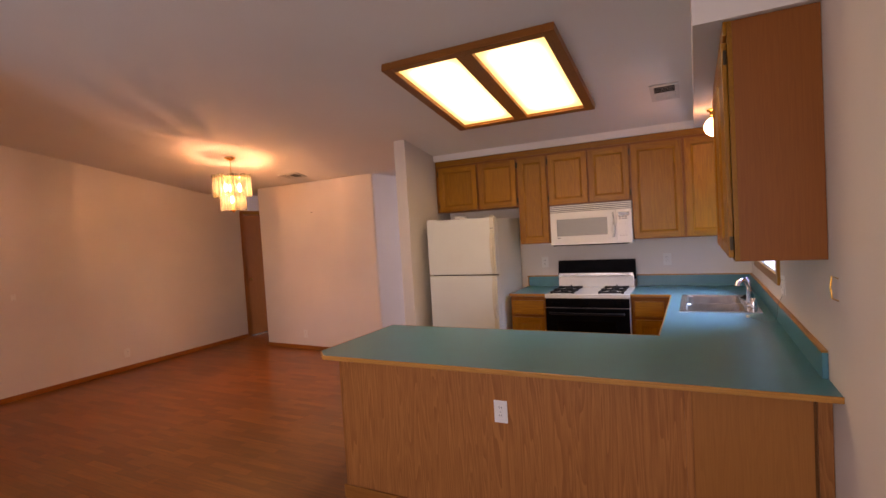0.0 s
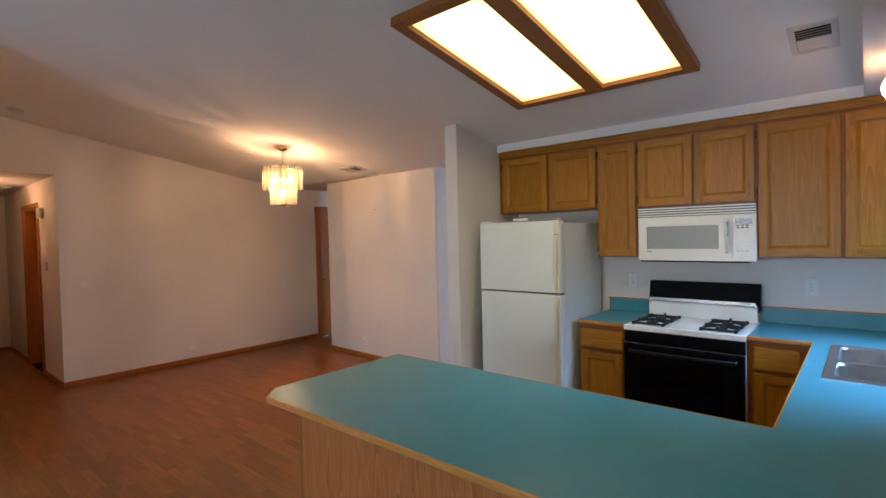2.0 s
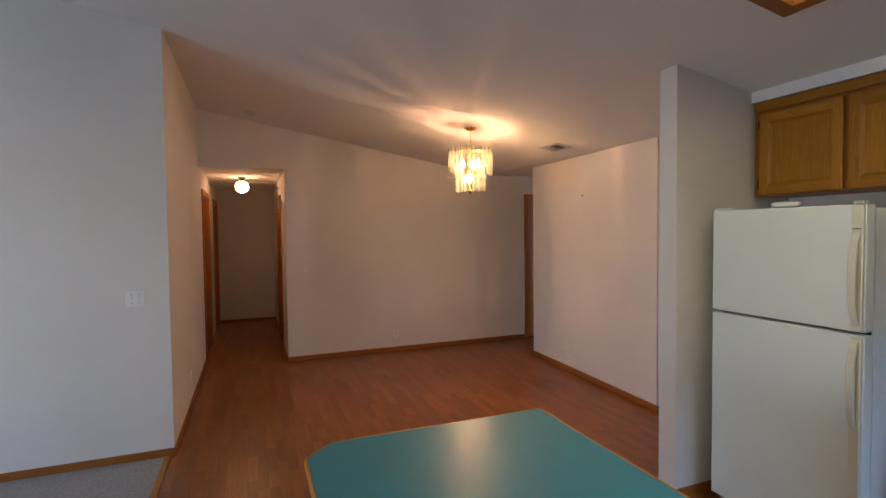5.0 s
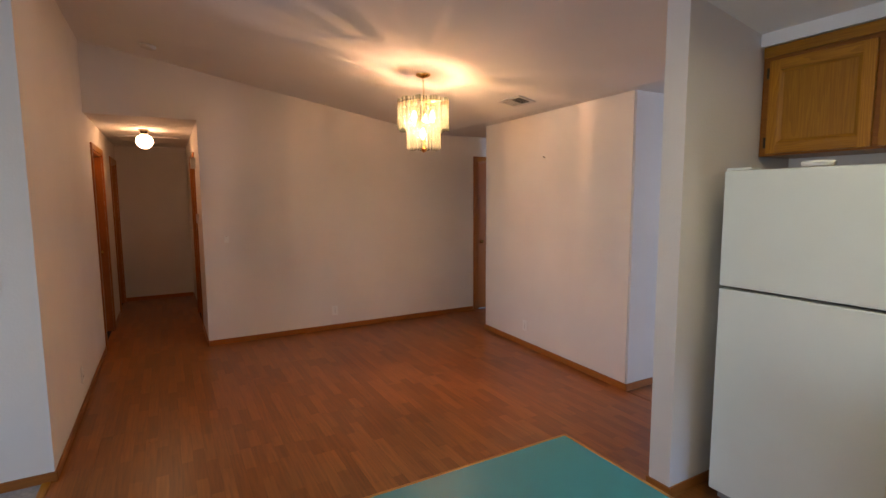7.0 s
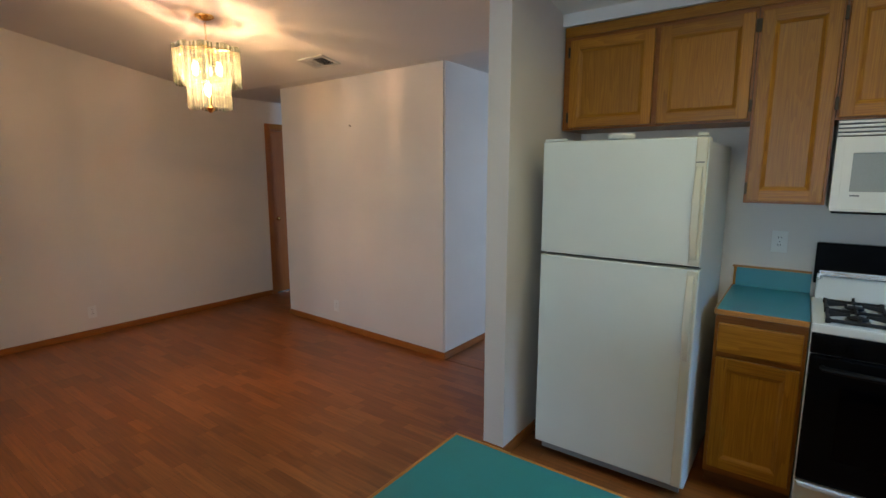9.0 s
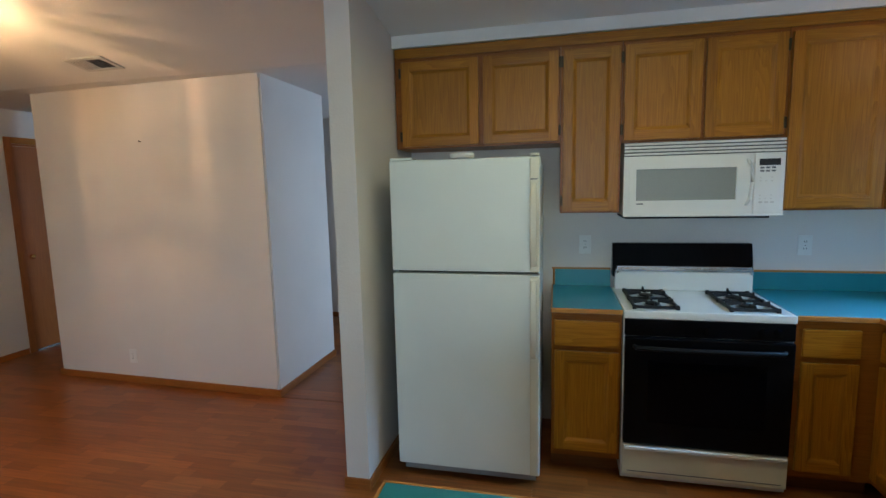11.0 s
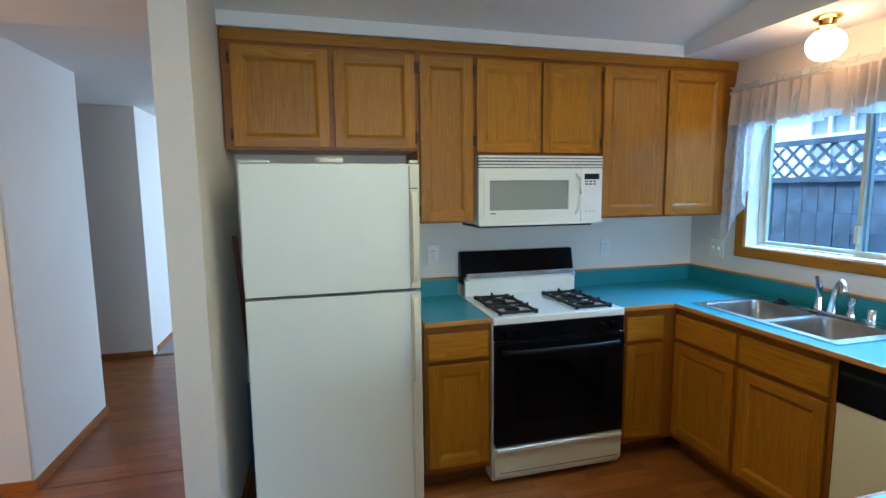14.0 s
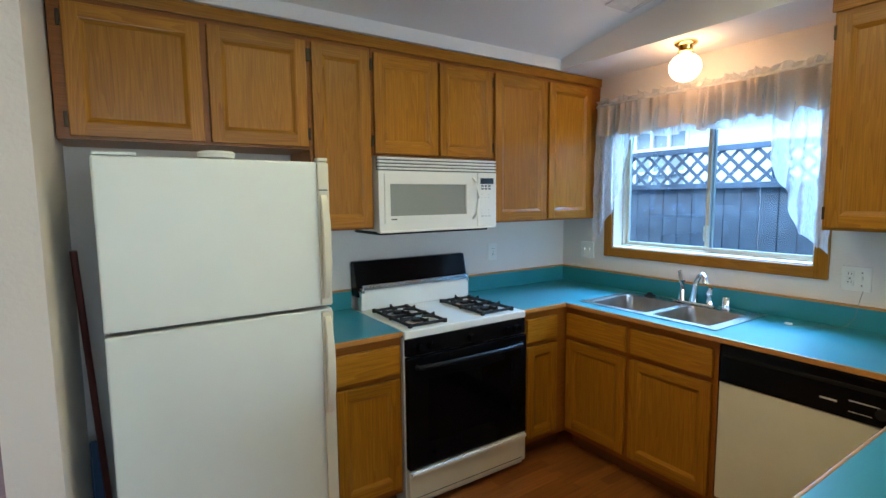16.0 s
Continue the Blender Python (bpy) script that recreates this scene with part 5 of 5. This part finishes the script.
part("frame_bar", on_slope(box(-0.058, 0.058, -LL + 0.06, LL - 0.06, -LD + 0.002, -0.001, 0.006), -1.735, 5.17), BASEOAK[1], lp)
for a, b in ((-LL, -LL + 0.06), (LL - 0.06, LL)):
    part("frame_end", on_slope(box(-LW + 0.075, LW - 0.075, a, b, -LD + 0.001, -0.001, 0.006), -1.735, 5.17), BASEOAK[0], lp)
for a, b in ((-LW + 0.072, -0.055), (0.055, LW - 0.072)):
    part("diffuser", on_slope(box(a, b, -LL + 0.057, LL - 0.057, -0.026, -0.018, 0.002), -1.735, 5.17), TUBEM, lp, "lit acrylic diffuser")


def vent_grille(x, y, w, d, label, near, turned):
    """A two-way register: on one half the louvres show their faces, on the other a black sheet imitates the duct's
    shade.
    """
    ob = thing("ceiling_vent", (x, y, ceil_z(y)), label, "vent", "ceiling registers")

    def seat(b):
        if turned:
            for q in b.verts:
                q.co.x, q.co.y = q.co.y, q.co.x
            bmesh.ops.reverse_faces(b, faces=b.faces[:])
        return on_slope(b, x, y)
    part("frame", seat(slab(2, -0.010, -0.001, [-w / 2, w / 2], [-d / 2, d / 2], [(-w / 2 + 0.028, w / 2 - 0.028, -d / 2 + 0.03, d / 2 - 0.03)])), VENTP, ob)
    part("backing", seat(box(-w / 2 + 0.024, w / 2 - 0.024, -d / 2 + 0.024, d / 2 - 0.024, -0.003, -0.0015)), DARK, ob)
    n = 10
    step = (d - 0.072) / (n - 1)
    for i in range(n):
        v = -d / 2 + 0.036 + step * i
        dark = (v < 0) == near
        half = 0.0009 if dark else step * 0.47
        b = box(-w / 2 + 0.029, w / 2 - 0.029, v - half, v + half, -0.0075, -0.0060)
        if not dark:
            for q in b.verts:
                q.co.z -= (q.co.y - v) * 0.10
        part("slat", seat(b), VENTP, ob)
    return ob


vent_grille(-0.615, 5.805, 0.20, 0.295, "white metal ceiling register in the kitchen", True, False)
vent_grille(-5.097, 6.50, 0.19, 0.30, "white metal ceiling register in the dining room", False, True)
sd = tagged(part("smoke_detector", on_slope(lathe(0, 0, [(0.065, -0.001), (0.068, -0.012), (0.06, -0.028), (0.035, -0.034)], 28), -6.68, 3.65), VENTP, None, "", True), "round white smoke detector on the dining room ceiling", "detector")

CX, CY = -5.19, 5.61
CT = ceil_z(CY)
ch = thing("chandelier", (CX, CY, CT), "two-tier brass chandelier with pressed-glass panels, lit", "lamp")
part("canopy", lathe(CX, CY, [(0.062, CT - 0.004), (0.060, CT - 0.014), (0.035, CT - 0.028), (0.012, CT - 0.036)], 28), BRASS, ch, "", True)
for i in range(8):
    z = CT - 0.045 - i * 0.020
    loop = [(CX + (0.007 * math.cos(a) if i % 2 else 0), CY + (0 if i % 2 else 0.007 * math.cos(a)), z + 0.014 * math.sin(a)) for a in [2 * math.pi * k / 10 for k in range(11)]]
    part("chain_link", tube(loop, 0.0018, 5, None, None, False), BRASS, ch)
CT -= 0.02                      # the body hangs one link lower
part("column", lathe(CX, CY, [(0.008, CT - 0.175), (0.028, CT - 0.187), (0.032, CT - 0.20), (0.022, CT - 0.22), (0.012, CT - 0.27), (0.012, CT - 0.57)], 20), BRASS, ch, "", True)
part("finial", lathe(CX, CY, [(0.012, CT - 0.5701), (0.032, CT - 0.585), (0.022, CT - 0.60), (0.006, CT - 0.617)], 18), BRASS, ch, "", True)


def ring(r, z, wave):
    pts = [(CX + (r + wave * math.cos(k * 10 * 2 * math.pi / 80)) * math.cos(2 * math.pi * k / 80), CY + (r + wave * math.cos(k * 10 * 2 * math.pi / 80)) * math.sin(2 * math.pi * k / 80), z) for k in range(81)]
    return tube(pts, 0.004, 6, None, None, False)


def glass_panel(r, a0, a1, z0, z1):
    """A curved, ribbed pane with a scalloped top and bottom."""
    b = bmesh.new()
    n, layers = 12, []
    for dr in (0.0, 0.006):
        cols = []
        for i in range(n + 1):
            s = i / n
            a = a0 + (a1 - a0) * s
            bow = 0.009 * math.sin(math.pi * s) + 0.0010 * math.cos(s * 6 * 2 * math.pi)
            rr = r + bow + dr
            arch = 0.009 * math.sin(math.pi * s)
            cols.append([b.verts.new((CX + rr * math.cos(a), CY + rr * math.sin(a), z)) for z in (z0 - arch, (z0 + z1) / 2, z1 + arch)])
        layers.append(cols)
    for cols in layers:
        for c0, c1 in zip(cols, cols[1:]):
            for k in (0, 1):
                b.faces.new((c0[k], c1[k], c1[k + 1], c0[k + 1]))
    for i in range(n):
        for k in (0, 2):
            b.faces.new((layers[0][i][k], layers[0][i + 1][k], layers[1][i + 1][k], layers[1][i][k]))
    for i in (0, n):
        for k in (0, 1):
            b.faces.new((layers[0][i][k], layers[0][i][k + 1], layers[1][i][k + 1], layers[1][i][k]))
    bmesh.ops.recalc_face_normals(b, faces=b.faces[:])
    return b


for r, z1, hgt, n in ((0.200, CT - 0.195, 0.235, 10), (0.128, CT - 0.370, 0.215, 7)):
    part("hoop", ring(r + 0.004, z1 - 0.028, 0.008), BRASS, ch, "", True)
    for k in range(n):
        a = 2 * math.pi * k / n
        da = math.pi / n * 0.92
        part("glass_panel", glass_panel(r, a - da, a + da, z1 - hgt, z1), PRESSED, ch, "", True)


def bulb(x, y, z):
    return lathe(x, y, [(0.008, z), (0.018, z - 0.022), (0.021, z - 0.045), (0.014, z - 0.074), (0.002, z - 0.090)], 14)


def lit_bulb(x, y, z, parent, watts):
    ob = part("bulb", bulb(x, y, z), BULBG, parent, "clear lit candle bulb", True)
    bulb_light(x, y, z - 0.062, watts)
    part("filament", lathe(x, y, [(0.0015, z - 0.032), (0.003, z - 0.036), (0.003, z - 0.048), (0.0015, z - 0.052)], 6), BULBM, ob)


def ray_petals(x, y, z, seed):
    """An added cup of narrow brass blades round a socket, of uneven widths, that breaks the bulb's light into rays."""
    b, rp = bmesh.new(), random.Random(seed)
    n = 15
    for i in range(n):
        a, w = 2 * math.pi * (i + rp.uniform(-0.2, 0.2)) / n, 2 * math.pi / n * rp.uniform(0.27, 0.42)
        for lift in (0.0, -0.0015):
            vs = [b.verts.new((x + r * math.cos(a + o), y + r * math.sin(a + o), z + h + lift)) for r, o, h in ((0.006, -w, 0.0), (0.042, -w, 0.005), (0.048, 0.0, 0.003), (0.042, w, 0.005), (0.006, w, 0.0))]
            b.faces.new(vs if lift == 0 else vs[::-1])
    return b


# Brass bars added under the ceiling only to cut the bulbs' light into rays
rs = random.Random(21)
for k in range(30):
    a = 2 * math.pi * (k + rs.uniform(-0.25, 0.25)) / 30
    c, d = math.cos(a), math.sin(a)
    part("spoke", tube([(CX + 0.03 * c, CY + 0.03 * d, CT - 0.207), (CX + 0.11 * c, CY + 0.11 * d, CT - 0.214), (CX + 0.203 * c, CY + 0.203 * d, CT - 0.223)], 0.0036 * rs.uniform(0.6, 1.5), 5), BRASS, ch)
for k in range(3):
    a = 0.5 + k * math.pi * 2 / 3
    x, y = CX + 0.085 * math.cos(a), CY + 0.085 * math.sin(a)
    arm = part("arm", tube([(CX + 0.02 * math.cos(a), CY + 0.02 * math.sin(a), CT - 0.23), ((CX + x) / 2, (CY + y) / 2, CT - 0.225), (x, y, CT - 0.292)], 0.005, 6), BRASS, ch)
    part("petal_cup", ray_petals(x, y, CT - 0.293, 7 + k), BRASS, ch, "fluted brass petal cup, added to break the light into rays")
    lit_bulb(x, y, CT - 0.294, ch, 3.4)
low = part("lower_socket", lathe(CX, CY, [(0.022, CT - 0.385), (0.05, CT - 0.40), (0.05, CT - 0.412), (0.018, CT - 0.42)], 12), BRASS, ch)
lit_bulb(CX + 0.026, CY - 0.026, CT - 0.425, ch, 3.0)

# ---- hallway details ----
hatch = thing("attic_hatch", (-9.3, 3.545, 2.362), "white attic hatch with a plain trim in the hallway ceiling", "hatch")
part("trim", slab(2, 2.348, 2.3615, [-9.7, -8.9], [3.19, 3.91], [(-9.65, -8.95, 3.24, 3.86)]), CEIL, hatch)
part("lid", box(-9.65, -8.95, 3.24, 3.86, 2.354, 2.3615, 0.002), CEIL, hatch)
chime = thing("door_chime", (-7.86, HR, 1.97), "small white door chime box high on the hallway wall", "chime")
part("cover", box(-7.94, -7.80, HR - 0.05, HR - 0.001, 1.91, 2.03, 0.005), VENTP, chime)
thermo = thing("thermostat", (-7.72, HR, 1.34), "small beige thermostat on the hallway wall", "thermostat")
part("cover", box(-7.77, -7.68, HR - 0.028, HR - 0.001, 1.29, 1.39, 0.004), VENTP, thermo)
hook = thing("wall_hook", (-5.19, 6.914, 1.95), "small dark nail in the wall", "nail")
part("nail", tube([(-5.19, 6.916, 1.943), (-5.19, 6.894, 1.948)], 0.004, 6), DARKMETAL, hook)
cleat = thing("cord_hook", (0, 4.03, 1.28), "small brass hook on the wall beside the cabinet", "hook")
part("hook", tube([(-0.001, 3.80, 1.33), (-0.02, 3.80, 1.34), (-0.024, 3.80, 1.30), (-0.02, 3.80, 1.26), (-0.001, 3.80, 1.25)], 0.003, 6), BRASS, cleat)

# ---- outside the window ----
structure("ground", slab(2, -0.5, -0.3, [0.16, 30.0], [-20.0, 40.0]), GRASS, "rough ground of the side yard")
structure("ground_garden", slab(2, -0.5, -0.3, [-20.0, 0.1], [11.0, 40.0]), GRASS, "rough ground of the back yard")
XFN = 1.55
fence = thing("fence", (XFN, 6.0, -0.3), "weathered wooden fence with a lattice top", "fence")
fb = random.Random(5)
bw = 0.142
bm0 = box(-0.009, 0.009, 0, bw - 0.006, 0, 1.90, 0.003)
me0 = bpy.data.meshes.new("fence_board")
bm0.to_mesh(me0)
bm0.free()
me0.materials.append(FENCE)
for i in range(56):
    o = new("board", me0)
    o.parent = fence
    o.location = (0.003 * fb.uniform(-1, 1), 3.2 - 6.0 + i * bw, 0.02 + 0.01 * fb.uniform(-1, 1))
for z in (1.625, 1.945):
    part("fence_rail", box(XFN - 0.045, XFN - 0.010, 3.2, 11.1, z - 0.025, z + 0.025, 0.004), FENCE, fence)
for y in (3.6, 6.02, 8.4, 10.7):
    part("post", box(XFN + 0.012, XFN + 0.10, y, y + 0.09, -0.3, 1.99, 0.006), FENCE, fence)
lat = part("lattice", bmesh.new(), FENCE, fence, "diamond lattice strip")
b = bmesh.new()
hgt, pitch = 0.29, 0.142
for side, xo in ((1, -0.004), (-1, 0.004)):
    y = 3.2
    while y < 11.0:
        q = [(y, 1.642), (y + 0.040, 1.642), (y + 0.040 + side * hgt, 1.642 + hgt), (y + side * hgt, 1.642 + hgt)]
        f0 = [b.verts.new((XFN - 0.027 + xo - 0.003, yy, zz)) for yy, zz in q]
        f1 = [b.verts.new((XFN - 0.027 + xo + 0.003, yy, zz)) for yy, zz in q]
        b.faces.new(f0)
        b.faces.new(f1)
        for k in range(4):
            b.faces.new((f0[k], f0[(k + 1) % 4], f1[(k + 1) % 4], f1[k]))
        y += pitch
bmesh.ops.recalc_face_normals(b, faces=b.faces[:])
bmesh.ops.translate(b, vec=-Vector((XFN, 6.0, -0.3)), verts=b.verts)
b.to_mesh(lat.data)
b.free()

nh = thing("neighbor_house", (7.0, 9.0, -0.3), "white-sided neighboring house with gridded windows", "house")
part("wall", slab(0, 6.0, 6.15, [0.0, 18.0], [-0.3, 3.4], [(9.4, 10.9, 1.5, 2.9), (12.6, 13.8, 1.5, 2.9)]), SIDING, nh)
for i in range(16):
    part("siding_board", box(5.985, 6.0, 0.0, 18.0, 2.95 + i * 0.03, 2.955 + i * 0.03), SIDING, nh)
for a, c in ((9.4, 10.9), (12.6, 13.8)):
    w = part("window", slab(0, 5.97, 6.03, [a, c], [1.5, 2.9], [(a + 0.06 + i * (c - a - 0.06) / 4, a + (i + 1) * (c - a - 0.06) / 4, 1.56 + k * 0.45, 1.56 + k * 0.45 + 0.40) for i in range(4) for k in range(3)]), SIDING, nh)
    part("pane", box(6.04, 6.05, a + 0.02, c - 0.02, 1.52, 2.88), GREYWIN, w)
part("roof", prism([(5.4, -0.4), (10.0, -0.4), (10.0, 18.4), (5.4, 18.4)], 3.4, 3.55, 0.02), SIDING, nh)
hedge = thing("hedge", (-3.4, 13.6, -0.3), "yellow-green garden hedge beyond the den window", "hedge")
b = bmesh.new()
hr = random.Random(9)
for i in range(1500):
    c = Vector((hr.uniform(-6.5, -1.5), hr.gauss(13.6, 0.3), -0.3 + 1.9 * hr.random() ** 0.8))
    m = Matrix.Translation(c) @ Euler((hr.uniform(0, 6), hr.uniform(0, 6), hr.uniform(0, 6))).to_matrix().to_4x4()
    s = hr.uniform(0.05, 0.10)
    vs = [b.verts.new(m @ Vector(p)) for p in ((-s, 0, 0), (0, -s * 0.45, 0.01), (s, 0, 0), (0, s * 0.45, 0.01))]
    b.faces.new(vs)
part("leaves", b, LEAF, hedge)
part("stems", tube([(-6.5, 13.6, -0.25), (-4, 13.62, 0.3), (-1.5, 13.6, -0.25)], 0.03, 8), FENCE, hedge)

# ---- floor boards ----
floor = tagged(part("floor", slab(2, -0.0118, -0.0065, [-10.4, -0.0], [3.06, YP], [(-10.4, XF - 0.12, HR, 9.2), (BX0, BX1, YS, BY1)]), DARK), "reddish three-strip laminate floor", "", "", "structure")
PL, PW = 1.29, 0.1935
plank_mesh = {}


def plank(x0, x1, y0, y1):
    key = (round(x1 - x0, 3), round(y1 - y0, 3))
    if min(key) < 0.01:
        return
    if key not in plank_mesh:
        b = box(0.0003, key[0] - 0.0003, 0.0003, key[1] - 0.0003, -0.006, 0.0)
        me = bpy.data.meshes.new("plank")
        b.to_mesh(me)
        b.free()
        me.materials.append(FLOOR)
        plank_mesh[key] = me
    o = new("plank", plank_mesh[key])
    o.parent = floor
    o.location = (x0, y0, 0.0)


pr = random.Random(3)


def boards(x0, x1, y0, y1):
    y = 3.06
    while y < y1 - 1e-6:
        off = pr.uniform(0, PL)
        if y + PW > y0 + 1e-6:
            x = x0 - off
            while x < x1:
                a, b = max(x, x0), min(x + PL, x1)
                plank(a, b, max(y, y0), min(y + PW, y1))
                x += PL
        y += PW


boards(XF, 0.0, 3.06, YS)
boards(HE, XF, 3.06, HR)
boards(XF, BX0, YS, YP)
boards(BX0, BX1 - 0.02, BY1, YP)
boards(BX1 - 0.02, -2.6, YS, YP)
